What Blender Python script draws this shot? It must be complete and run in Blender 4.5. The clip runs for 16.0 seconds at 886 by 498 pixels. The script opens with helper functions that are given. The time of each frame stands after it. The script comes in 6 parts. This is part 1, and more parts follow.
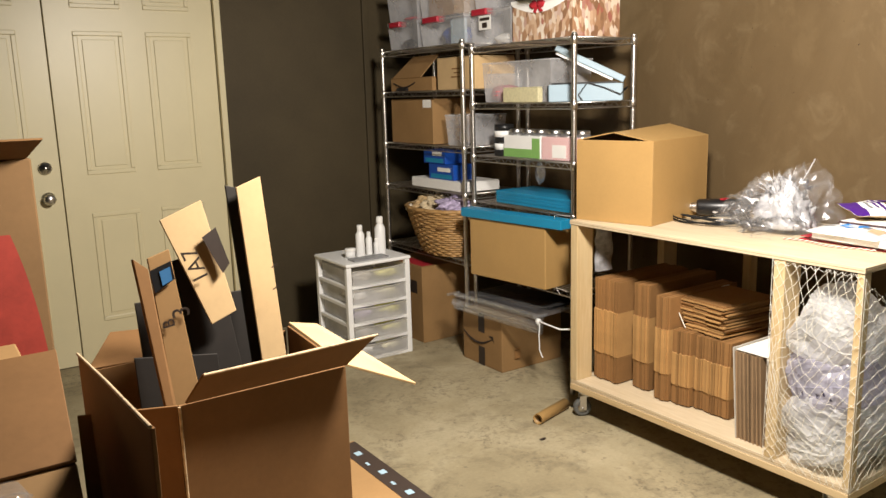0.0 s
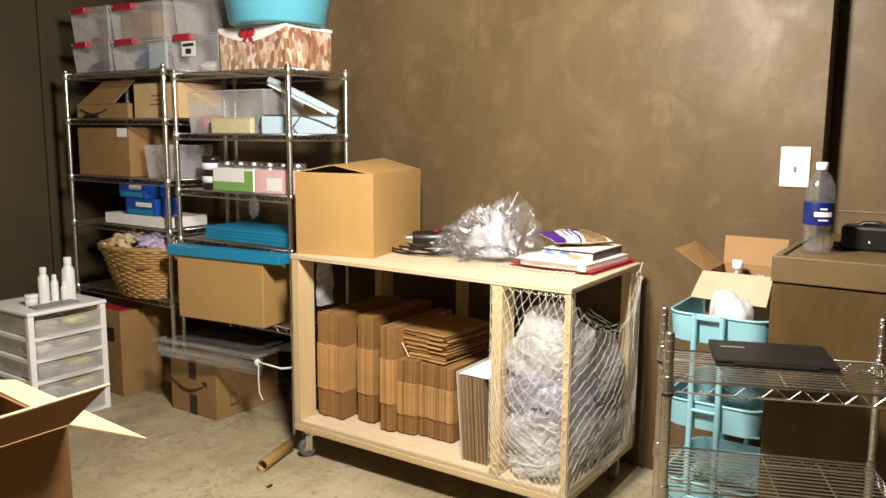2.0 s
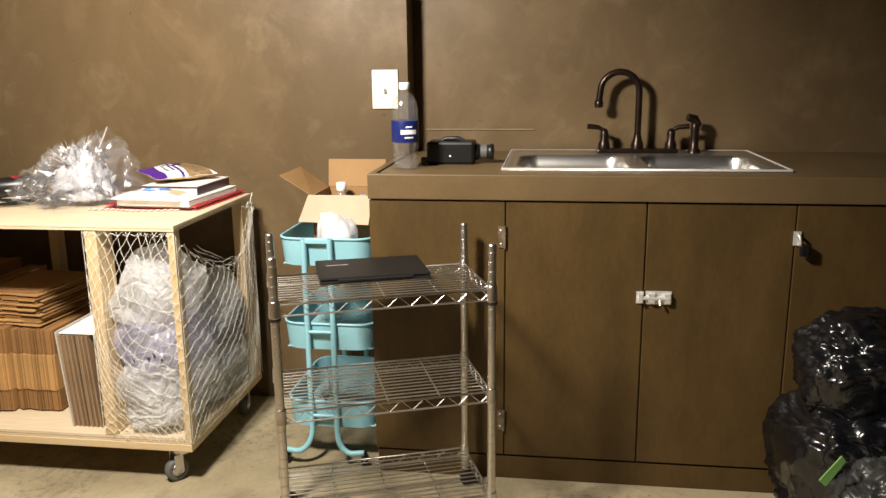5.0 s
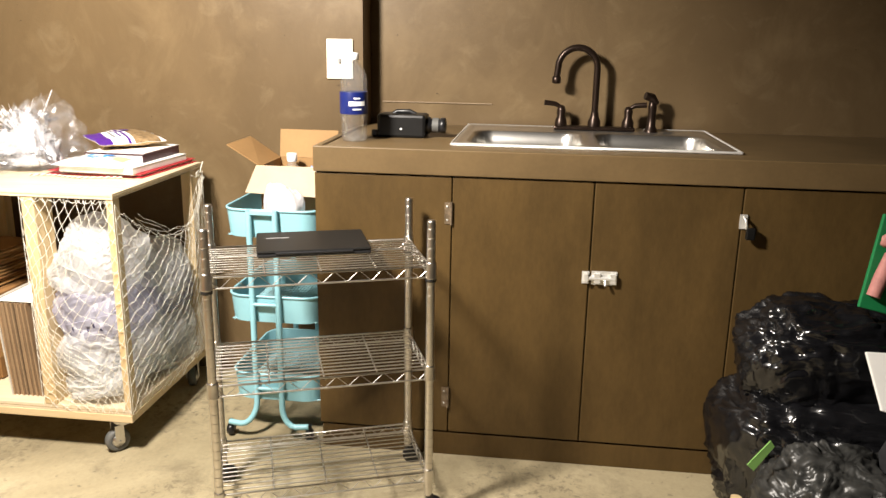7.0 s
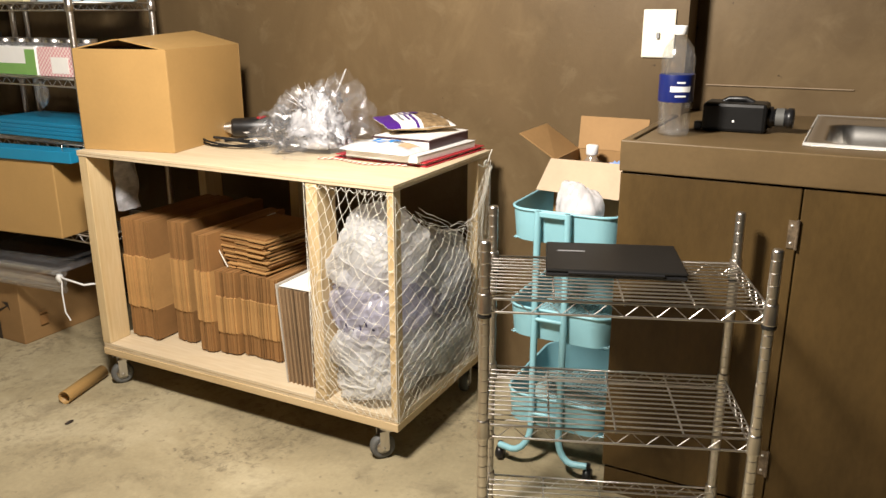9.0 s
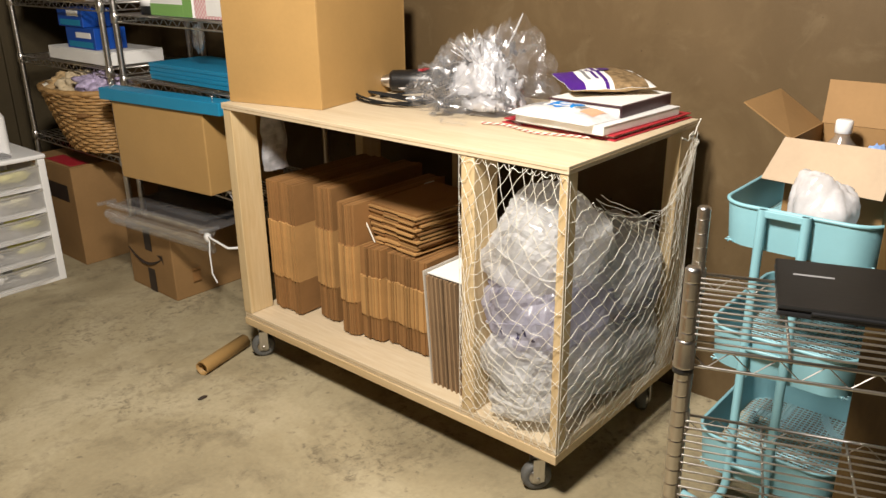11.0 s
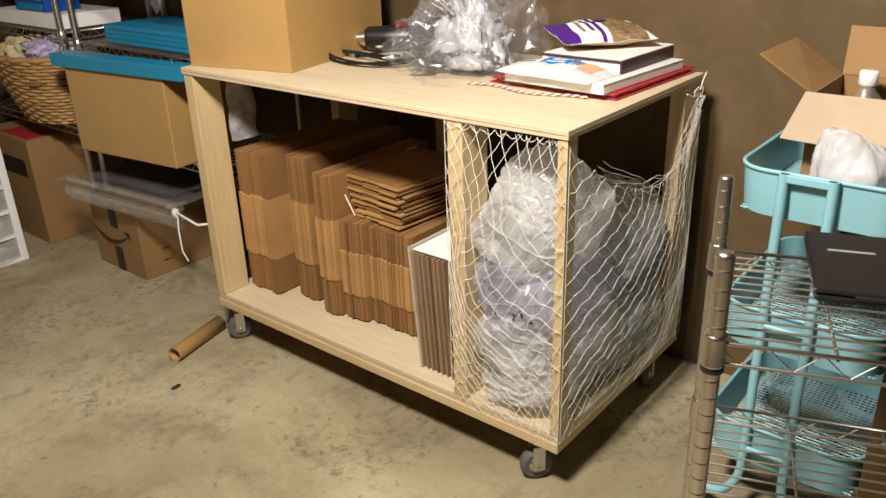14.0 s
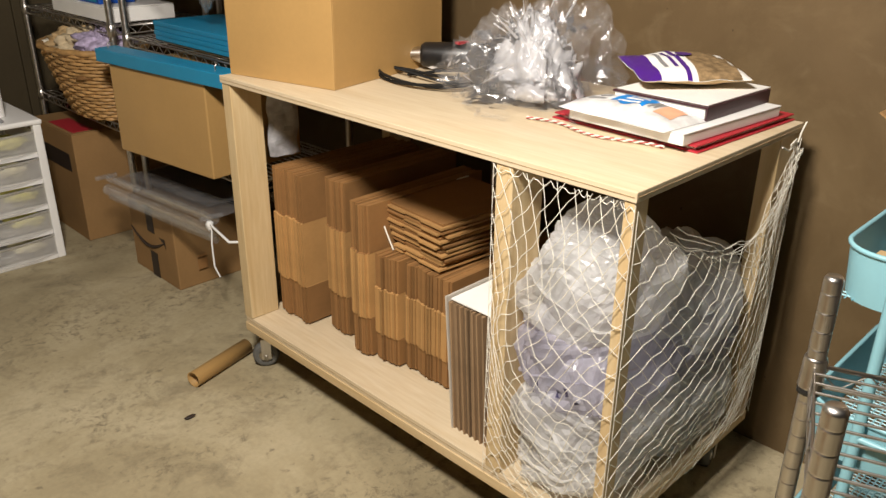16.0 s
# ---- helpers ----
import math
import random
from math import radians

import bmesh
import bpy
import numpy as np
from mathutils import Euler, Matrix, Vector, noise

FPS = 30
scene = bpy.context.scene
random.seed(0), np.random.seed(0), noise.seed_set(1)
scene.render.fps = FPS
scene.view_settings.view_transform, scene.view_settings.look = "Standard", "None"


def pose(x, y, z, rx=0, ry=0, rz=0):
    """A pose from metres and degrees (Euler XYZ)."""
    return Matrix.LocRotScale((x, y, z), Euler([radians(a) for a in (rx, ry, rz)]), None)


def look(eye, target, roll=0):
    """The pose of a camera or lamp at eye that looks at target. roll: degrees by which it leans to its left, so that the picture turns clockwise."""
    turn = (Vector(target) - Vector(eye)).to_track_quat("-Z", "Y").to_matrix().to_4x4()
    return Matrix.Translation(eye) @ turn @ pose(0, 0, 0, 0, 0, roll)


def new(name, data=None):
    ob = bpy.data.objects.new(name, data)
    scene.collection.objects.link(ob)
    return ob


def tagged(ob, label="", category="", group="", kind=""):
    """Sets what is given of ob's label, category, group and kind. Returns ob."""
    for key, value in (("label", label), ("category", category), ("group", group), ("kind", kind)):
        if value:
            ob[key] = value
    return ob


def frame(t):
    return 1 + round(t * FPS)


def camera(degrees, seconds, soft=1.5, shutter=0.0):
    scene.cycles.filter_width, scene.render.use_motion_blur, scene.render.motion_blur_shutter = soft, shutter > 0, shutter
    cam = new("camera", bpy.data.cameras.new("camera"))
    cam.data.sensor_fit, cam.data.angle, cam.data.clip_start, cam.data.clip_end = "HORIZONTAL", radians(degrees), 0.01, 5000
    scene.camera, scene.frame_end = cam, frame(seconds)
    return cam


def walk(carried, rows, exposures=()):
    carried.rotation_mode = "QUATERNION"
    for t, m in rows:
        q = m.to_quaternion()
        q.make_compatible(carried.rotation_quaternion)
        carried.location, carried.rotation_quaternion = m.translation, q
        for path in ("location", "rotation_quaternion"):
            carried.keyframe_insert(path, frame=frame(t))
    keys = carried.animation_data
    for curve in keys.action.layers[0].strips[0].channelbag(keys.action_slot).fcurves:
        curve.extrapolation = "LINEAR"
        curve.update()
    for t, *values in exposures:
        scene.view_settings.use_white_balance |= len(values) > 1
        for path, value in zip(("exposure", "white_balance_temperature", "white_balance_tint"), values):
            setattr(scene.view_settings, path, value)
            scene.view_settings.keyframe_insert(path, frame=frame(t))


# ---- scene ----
cam = camera(58.4, 16.0)
PATH = [
    (0, (0.82, 1.122, 1.339), (1.914, 2.751, 0.955), -1.6),
    (0.5, (0.788, 1.22, 1.303), (2.107, 2.676, 0.93), -1.3),
    (1, (0.79, 1.262, 1.309), (2.285, 2.543, 0.959), -0.6),
    (1.5, (0.789, 1.261, 1.333), (2.377, 2.436, 1.023), -0.3),
    (2, (0.792, 1.254, 1.303), (2.437, 2.354, 1.011), 0.4),
    (2.5, (0.792, 1.249, 1.307), (2.484, 2.268, 0.998), -0.2),
    (3, (0.809, 1.239, 1.307), (2.586, 2.102, 0.99), -0.1),
    (3.5, (0.823, 1.238, 1.296), (2.662, 1.947, 0.958), 0.1),
    (4, (0.855, 1.216, 1.28), (2.75, 1.721, 0.891), -0.0),
    (4.5, (0.872, 1.186, 1.275), (2.788, 1.564, 0.843), -0.0),
    (5, (0.877, 1.173, 1.27), (2.808, 1.44, 0.822), -0.6),
    (5.2, (0.879, 1.172, 1.267), (2.816, 1.372, 0.813), -0.3),
    (7.3, (0.949, 0.993, 1.275), (2.858, 1.254, 0.739), 1.3),
    (7.5, (0.969, 0.940, 1.286), (2.836, 1.401, 0.735), 1.5),
    (8, (1.002, 0.995, 1.275), (2.736, 1.811, 0.704), 0.8),
    (8.5, (1.134, 1.12, 1.269), (2.841, 1.991, 0.696), 0.4),
    (9, (1.287, 1.22, 1.262), (2.985, 2.103, 0.684), -0.1),
    (9.5, (1.435, 1.286, 1.251), (3.081, 2.261, 0.667), 0.9),
    (10, (1.535, 1.32, 1.247), (3.003, 2.532, 0.636), 0.3),
    (10.2, (1.557, 1.34, 1.246), (2.976, 2.588, 0.593), -0.2),
    (12.3, (1.798, 1.524, 1.215), (3.225, 2.7, 0.454), -2.3),
    (12.5, (1.787, 1.517, 1.23), (3.211, 2.688, 0.454), -2.6),
    (13, (1.78, 1.513, 1.226), (3.196, 2.685, 0.439), -2.9),
    (13.5, (1.779, 1.522, 1.224), (3.191, 2.694, 0.43), -2.9),
    (14, (1.79, 1.547, 1.212), (3.197, 2.721, 0.41), -1.9),
    (14.5, (1.788, 1.553, 1.216), (3.184, 2.731, 0.4), -1.9),
    (15, (1.768, 1.585, 1.209), (3.167, 2.756, 0.389), -2.1),
    (15.5, (1.837, 1.62, 1.213), (3.219, 2.802, 0.378), -2.7),
    (16, (1.993, 1.67, 1.226), (3.296, 2.958, 0.424), 0.6),
]
EXPOSURES = [(0, -0.12), (1.5, -0.1), (5.2, -0.12), (7.3, 0.46), (8.0, 0.08), (9.0, -0.2), (12.3, -0.47), (16, -0.53)]
walk(cam, [(t, look(eye, target, roll)) for t, eye, target, roll in PATH], EXPOSURES)


# ---- light ----
world = bpy.data.worlds.new("world")
scene.world = world
world.use_nodes = True
world.node_tree.nodes["Background"].inputs[0].default_value = (0.004, 0.004, 0.003, 1)
lamp = bpy.data.lights.new("work_lamp", "SPOT")
lamp.energy, lamp.color, lamp.shadow_soft_size = 360, (1.0, 0.915, 0.815), 0.13
lamp.spot_size, lamp.spot_blend = math.pi, 0.5
new("work_lamp", lamp).matrix_basis = look((2.06, 2.19, 2.0), (2.39, 2.49, 1.105))


# ---- materials ----
def nodes_of(name):
    m = bpy.data.materials.new(name)
    m.use_nodes = True
    t = m.node_tree
    return m, t, t.nodes["Principled BSDF"]


def add(t, kind, **values):
    n = t.nodes.new(kind)
    for k, v in values.items():
        n.inputs[k].default_value = v
    return n


def noise_tex(t, scale, detail=4.0, rough=0.6, stretch=(1, 1, 1), distort=0.0):
    co = t.nodes.new("ShaderNodeTexCoord")
    mp = add(t, "ShaderNodeMapping", Scale=stretch)
    no = add(t, "ShaderNodeTexNoise", Scale=scale, Detail=detail, Roughness=rough, Distortion=distort)
    t.links.new(co.outputs["Object"], mp.inputs["Vector"])
    t.links.new(mp.outputs["Vector"], no.inputs["Vector"])
    return no.outputs["Fac"]


def ramp(t, fac, stops):
    r = t.nodes.new("ShaderNodeValToRGB")
    e = r.color_ramp.elements
    while len(e) < len(stops):
        e.new(0.5)
    for el, (p, c) in zip(e, stops):
        el.position, el.color = p, (*c, 1)
    t.links.new(fac, r.inputs["Fac"])
    return r.outputs["Color"]


def mixed(t, a, b, fac, mode="MIX"):
    m = t.nodes.new("ShaderNodeMix")
    m.data_type, m.blend_type = "RGBA", mode
    for sock, v in ((m.inputs[6], a), (m.inputs[7], b), (m.inputs[0], fac)):
        if isinstance(v, (int, float)):
            sock.default_value = v
        elif isinstance(v, tuple):
            sock.default_value = (*v, 1)
        else:
            t.links.new(v, sock)
    return m.outputs[2]


def bumped(t, bsdf, fac, strength, distance=0.002):
    b = add(t, "ShaderNodeBump", Strength=strength, Distance=distance)
    t.links.new(fac, b.inputs["Height"])
    t.links.new(b.outputs["Normal"], bsdf.inputs["Normal"])


def surface(name, color, rough=0.6, metal=0.0, vary=0.15, scale=12.0, bump=0.1, stretch=(1, 1, 1), spec=0.5, per_object=0.0, fine=90.0):
    """A plain material with mottling at two scales and a fine relief."""
    m, t, b = nodes_of(name)
    big, small = noise_tex(t, scale, 5, 0.6, stretch), noise_tex(t, fine, 3, 0.6, stretch)
    lo, hi = tuple(c * (1 - vary) for c in color), tuple(min(1, c * (1 + vary)) for c in color)
    col = ramp(t, big, [(0.3, lo), (0.7, hi)])
    col = mixed(t, col, ramp(t, small, [(0.3, (0.8, 0.8, 0.8)), (0.7, (1, 1, 1))]), min(1, vary * 2.5), "MULTIPLY")
    if per_object:
        info = t.nodes.new("ShaderNodeObjectInfo")
        col = mixed(t, col, ramp(t, info.outputs["Random"], [(0, (1 - per_object,) * 3), (1, (1, 1, 1))]), 1.0, "MULTIPLY")
    t.links.new(col, b.inputs["Base Color"])
    b.inputs["Roughness"].default_value, b.inputs["Metallic"].default_value = rough, metal
    b.inputs["Specular IOR Level"].default_value = spec
    if bump:
        bumped(t, b, small, bump)
    return m


def film(name, color, alpha, rough=0.15, scale=30.0, bump=0.6):
    """Thin clear or milky plastic: part see-through, part glossy."""
    m, t, b = nodes_of(name)
    b.inputs["Base Color"].default_value = (*color, 1)
    b.inputs["Roughness"].default_value = rough
    b.inputs["Specular IOR Level"].default_value = 0.8
    n = noise_tex(t, scale, 4, 0.6)
    a = ramp(t, n, [(0.3, (alpha * 0.6,) * 3), (0.7, (min(1, alpha * 1.4),) * 3)])
    t.links.new(a, b.inputs["Alpha"])
    bumped(t, b, n, bump, 0.004)
    return m


def milky(name, color, alpha, through_light=0.48, scale=9):
    """Thin white plastic that also lets light through from behind."""
    m = film(name, color, alpha, 0.2, scale, 0.7)
    t = m.node_tree
    b = t.nodes["Principled BSDF"]
    out = [n for n in t.nodes if n.type == "OUTPUT_MATERIAL"][0]
    tr = add(t, "ShaderNodeBsdfTranslucent", Color=(*color, 1))
    mx = add(t, "ShaderNodeMixShader", Fac=through_light)
    t.links.new(b.outputs[0], mx.inputs[1])
    t.links.new(tr.outputs[0], mx.inputs[2])
    t.links.new(mx.outputs[0], out.inputs["Surface"])
    return m


def gloss_film(name, color, low, high, rough=0.1, scale=30.0, bump=0.5, haze=0.04):
    """Clear plastic: almost wholly see-through, with sharp glints and a faint haze."""
    m, t, b = nodes_of(name)
    out = [n for n in t.nodes if n.type == "OUTPUT_MATERIAL"][0]
    n = noise_tex(t, scale, 4, 0.6)
    clear = add(t, "ShaderNodeBsdfTransparent", Color=(*color, 1))
    shine = add(t, "ShaderNodeBsdfGlossy", Color=(1, 1, 1, 1), Roughness=rough)
    bm_ = add(t, "ShaderNodeBump", Strength=bump, Distance=0.004)
    t.links.new(n, bm_.inputs["Height"])
    t.links.new(bm_.outputs[0], shine.inputs["Normal"])
    m1 = t.nodes.new("ShaderNodeMixShader")
    t.links.new(ramp(t, n, [(0.35, (low,) * 3), (0.7, (high,) * 3)]), m1.inputs[0])
    t.links.new(clear.outputs[0], m1.inputs[1])
    t.links.new(shine.outputs[0], m1.inputs[2])
    m2 = add(t, "ShaderNodeMixShader", Fac=haze)
    b.inputs["Base Color"].default_value = (0.9, 0.9, 0.92, 1)
    b.inputs["Roughness"].default_value = rough
    t.links.new(m1.outputs[0], m2.inputs[1])
    t.links.new(b.outputs[0], m2.inputs[2])
    t.links.new(m2.outputs[0], out.inputs["Surface"])
    return m


def wall_paint():
    m, t, b = nodes_of("brown_wall_paint")
    big, smear, fine = noise_tex(t, 1.6, 6, 0.65, (1, 1, 0.7), 0.6), noise_tex(t, 3.2, 5, 0.62, (1, 1, 0.8), 0.5), noise_tex(t, 60, 4, 0.6)
    col = ramp(t, big, [(0.3, (0.097, 0.064, 0.0305)), (0.7, (0.141, 0.0955, 0.0475))])
    col = mixed(t, col, (0.215, 0.155, 0.084), ramp(t, smear, [(0.5, (0, 0, 0)), (0.75, (0.5, 0.5, 0.5))]))
    scuff = noise_tex(t, 7.0, 6, 0.6, (1, 1, 1.2), 0.7)
    col = mixed(t, col, (0.25, 0.19, 0.11), ramp(t, scuff, [(0.56, (0, 0, 0)), (0.78, (0.3, 0.3, 0.3))]))
    speck = noise_tex(t, 45, 2, 0.5)
    col = mixed(t, col, (0.03, 0.018, 0.01), ramp(t, speck, [(0.76, (0, 0, 0)), (0.8, (0.8, 0.8, 0.8))]))
    t.links.new(col, b.inputs["Base Color"])
    t.links.new(ramp(t, smear, [(0.3, (0.55,) * 3), (0.7, (0.38,) * 3)]), b.inputs["Roughness"])
    b.inputs["Specular IOR Level"].default_value = 0.22
    bumped(t, b, mixed(t, fine, scuff, 0.4), 0.14, 0.004)
    return m


def concrete():
    m, t, b = nodes_of("stained_concrete")
    big, mid, fine = noise_tex(t, 1.3, 6, 0.6, (1, 1, 1), 0.8), noise_tex(t, 7, 8, 0.7, (1, 1, 1), 0.5), noise_tex(t, 70, 5, 0.7)
    col = ramp(t, big, [(0.3, (0.245, 0.2, 0.116)), (0.52, (0.402, 0.337, 0.208)), (0.7, (0.535, 0.462, 0.308))])
    col = mixed(t, col, (0.12, 0.094, 0.056), ramp(t, mid, [(0.52, (0, 0, 0)), (0.72, (0.58, 0.58, 0.58))]))
    grit, patch = noise_tex(t, 32, 9, 0.75, (1, 1, 1), 0.4), noise_tex(t, 2.4, 5, 0.6, (1, 1, 1), 0.6)
    crumbs = mixed(t, ramp(t, grit, [(0.5, (0, 0, 0)), (0.62, (0.75, 0.75, 0.75))]), ramp(t, patch, [(0.45, (0, 0, 0)), (0.62, (1, 1, 1))]), 1.0, "MULTIPLY")
    col = mixed(t, col, (0.13, 0.104, 0.066), crumbs)
    col = mixed(t, col, ramp(t, fine, [(0.3, (0.74, 0.74, 0.74)), (0.7, (1, 1, 1))]), 0.6, "MULTIPLY")
    pits = noise_tex(t, 26, 4, 0.6)
    col = mixed(t, col, (0.1, 0.08, 0.055), ramp(t, pits, [(0.63, (0, 0, 0)), (0.7, (0.55, 0.55, 0.55))]))
    spots = add(t, "ShaderNodeTexVoronoi", Scale=1.7)
    co = t.nodes.new("ShaderNodeTexCoord")
    t.links.new(co.outputs["Object"], spots.inputs["Vector"])
    col = mixed(t, col, (0.09, 0.072, 0.052), ramp(t, spots.outputs["Distance"], [(0.05, (0.7, 0.7, 0.7)), (0.1, (0, 0, 0))]))
    t.links.new(col, b.inputs["Base Color"])
    t.links.new(ramp(t, mid, [(0.3, (0.6,) * 3), (0.7, (0.78,) * 3)]), b.inputs["Roughness"])
    bumped(t, b, fine, 0.25, 0.002)
    return m


def wood(name, a, c, axis, knots=True):
    m, t, b = nodes_of(name)
    st = [9.0, 9.0, 9.0]
    st[axis] = 0.7
    grain, fine = noise_tex(t, 3.0, 6, 0.6, tuple(st), 1.2), noise_tex(t, 14.0, 4, 0.6, tuple(st))
    col = ramp(t, grain, [(0.32, a), (0.62, c)])
    col = mixed(t, col, ramp(t, fine, [(0.3, (0.84, 0.78, 0.7)), (0.65, (1, 1, 1))]), 0.6, "MULTIPLY")
    if knots:
        st2 = [1.0, 1.0, 1.0]
        st2[axis] = 0.55
        co = t.nodes.new("ShaderNodeTexCoord")
        mp = add(t, "ShaderNodeMapping", Scale=tuple(st2))
        v = add(t, "ShaderNodeTexVoronoi", Scale=5.0)
        t.links.new(co.outputs["Object"], mp.inputs["Vector"])
        t.links.new(mp.outputs["Vector"], v.inputs["Vector"])
        col = mixed(t, col, (0.3, 0.16, 0.06), ramp(t, v.outputs["Distance"], [(0.03, (0.75,) * 3), (0.075, (0, 0, 0))]))
    t.links.new(col, b.inputs["Base Color"])
    b.inputs["Roughness"].default_value = 0.55
    bumped(t, b, fine, 0.15, 0.001)
    return m


WALL, FLOOR = wall_paint(), concrete()
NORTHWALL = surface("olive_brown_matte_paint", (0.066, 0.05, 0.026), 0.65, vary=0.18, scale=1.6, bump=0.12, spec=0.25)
# For the unseen walls and roof: near black to hold down bounced light.
DARKWALL = surface("unseen_wall_dark", (0.014, 0.01, 0.007), 0.7, vary=0.1, scale=3)
PINE_Z = wood("pine_post", (0.56, 0.41, 0.215), (0.63, 0.495, 0.29), 2)
PINE_Y = wood("pine_rail", (0.55, 0.4, 0.205), (0.62, 0.48, 0.285), 1)
PLY = wood("plywood_top", (0.62, 0.505, 0.335), (0.665, 0.56, 0.4), 1, False)
KRAFT = surface("kraft_cardboard", (0.32, 0.187, 0.076), 0.72, vary=0.1, scale=5, bump=0.06, per_object=0.12, spec=0.3)
KRAFT_PALE = surface("pale_cardboard", (0.55, 0.385, 0.2), 0.7, vary=0.08, scale=6, bump=0.06, spec=0.3)
KRAFT_GOLD = surface("new_cardboard", (0.42, 0.256, 0.093), 0.5, vary=0.08, scale=3, bump=0.05)
KRAFT_DARK = surface("carton_flap", (0.31, 0.16, 0.058), 0.75, vary=0.12, scale=8, bump=0.08, per_object=0.42, spec=0.3)
KRAFT_BAND = surface("carton_side", (0.52, 0.295, 0.11), 0.75, vary=0.12, scale=8, bump=0.08, per_object=0.42, spec=0.3)
DOORPAINT = surface("cream_door_paint", (0.645, 0.575, 0.365), 0.38, vary=0.03, scale=4, bump=0.04)
CABINET = surface("brown_cabinet_paint", (0.083, 0.05, 0.0165), 0.48, vary=0.28, scale=4.5, bump=0.2, stretch=(1, 1, 0.4), spec=0.25)
COUNTER = surface("brown_counter_paint", (0.13, 0.086, 0.039), 0.5, vary=0.15, scale=5, bump=0.15, spec=0.28)
CHROME = surface("chrome_wire", (0.62, 0.59, 0.55), 0.32, 1.0, vary=0.06, scale=20, bump=0.02)
ZINC = surface("bright_zinc_plate", (0.8, 0.79, 0.76), 0.38, 0.55, vary=0.06, scale=30, bump=0.03)
STEEL = surface("brushed_steel", (0.62, 0.6, 0.57), 0.3, 1.0, vary=0.06, scale=30, bump=0.05, stretch=(1, 8, 1))
SINKSTEEL = surface("satin_sink_steel", (0.74, 0.72, 0.685), 0.33, 1.0, vary=0.05, scale=30, bump=0.04, stretch=(8, 1, 1))
BRONZE = surface("oiled_bronze", (0.035, 0.022, 0.016), 0.3, 0.7, vary=0.2, scale=20, bump=0.03)
CYAN = surface("pale_turquoise_paint", (0.25, 0.5, 0.57), 0.4, vary=0.05, scale=8, bump=0.02)
BLUE = surface("bright_blue_card", (0.0102, 0.224, 0.408), 0.45, vary=0.06, scale=8, bump=0.03)
DEEPBLUE = surface("deep_blue_card", (0.0068, 0.068, 0.374), 0.4, vary=0.08, scale=10, bump=0.02)
WHITE = surface("white_plastic", (0.85, 0.85, 0.84), 0.4, vary=0.03, scale=10, bump=0.02)
PAPER = surface("white_paper", (0.84, 0.83, 0.8), 0.6, vary=0.04, scale=10, bump=0.03)
CREAM = surface("cream_plate", (0.82, 0.77, 0.64), 0.35, vary=0.03, scale=12, bump=0.01)
BLACK = surface("black_plastic", (0.012, 0.012, 0.013), 0.35, vary=0.2, scale=20, bump=0.04)
RUBBER = surface("grey_rubber", (0.109, 0.109, 0.102), 0.6, vary=0.15, scale=20, bump=0.05)
RED = surface("red_card", (0.422, 0.0204, 0.034), 0.45, vary=0.06, scale=9, bump=0.03)
REDCLIP = surface("red_plastic", (0.408, 0.0136, 0.034), 0.35, vary=0.05, scale=9, bump=0.01)
PURPLE = surface("purple_print", (0.068, 0.0136, 0.224), 0.3, vary=0.06, scale=9, bump=0.03)
GREEN = surface("green_print", (0.2, 0.4, 0.11), 0.4, vary=0.06, scale=9, bump=0.02)
DARKGREEN = surface("dark_green_card", (0.01, 0.19, 0.06), 0.5, vary=0.08, scale=9, bump=0.02)
LIGHTBLUE = surface("pale_blue_enamel", (0.34, 0.449, 0.53), 0.35, vary=0.04, scale=9, bump=0.02)
YELLOW = surface("pale_yellow_print", (0.6, 0.55, 0.34), 0.5, vary=0.12, scale=60, bump=0.02)
INK = surface("dark_ink", (0.03, 0.018, 0.012), 0.6, vary=0.1, scale=20, bump=0)
GREY = surface("grey_ink", (0.238, 0.238, 0.245), 0.5, vary=0.1, scale=20, bump=0)
WICKER = surface("wicker", (0.5, 0.29, 0.11), 0.5, vary=0.25, scale=40, bump=0.2, per_object=0.2)
TWINE = surface("cotton_string", (0.74, 0.71, 0.62), 0.8, vary=0.08, scale=80, bump=0.05)
GARBAGE = surface("black_bag_film", (0.006, 0.006, 0.007), 0.22, vary=0.3, scale=20, bump=0.3, fine=35.0, spec=0.7)
BLACKCLOTH = surface("black_cloth", (0.012, 0.012, 0.014), 0.85, vary=0.3, scale=30, bump=0.3)
CLEAR = gloss_film("clear_plastic_film", (0.93, 0.94, 0.95), 0.08, 0.24, 0.1, 26, 0.5, 0.06)
PILLOW = milky("milky_air_pillow", (0.94, 0.95, 0.96), 0.5, 0.42, 16)
PILLOW_BLUE = milky("bluish_printed_film", (0.66, 0.65, 0.77), 0.5, 0.42, 16)
TOTE = film("clear_tote_plastic", (0.72, 0.72, 0.74), 0.33, 0.3, 5, 0.05)
DRAWER = milky("frosted_drawer_plastic", (0.9, 0.9, 0.91), 0.36, 0.22, 6)
BOTTLE = gloss_film("clear_bottle", (0.88, 0.9, 0.91), 0.08, 0.16, 0.06, 12, 0.1, 0.1)
WATER = gloss_film("water_bottle_body", (0.9, 0.92, 0.94), 0.08, 0.2, 0.1, 24, 0.4, 0.045)
NAVY = surface("navy_label", (0.00544, 0.0136, 0.109), 0.35, vary=0.06, scale=10, bump=0.01)


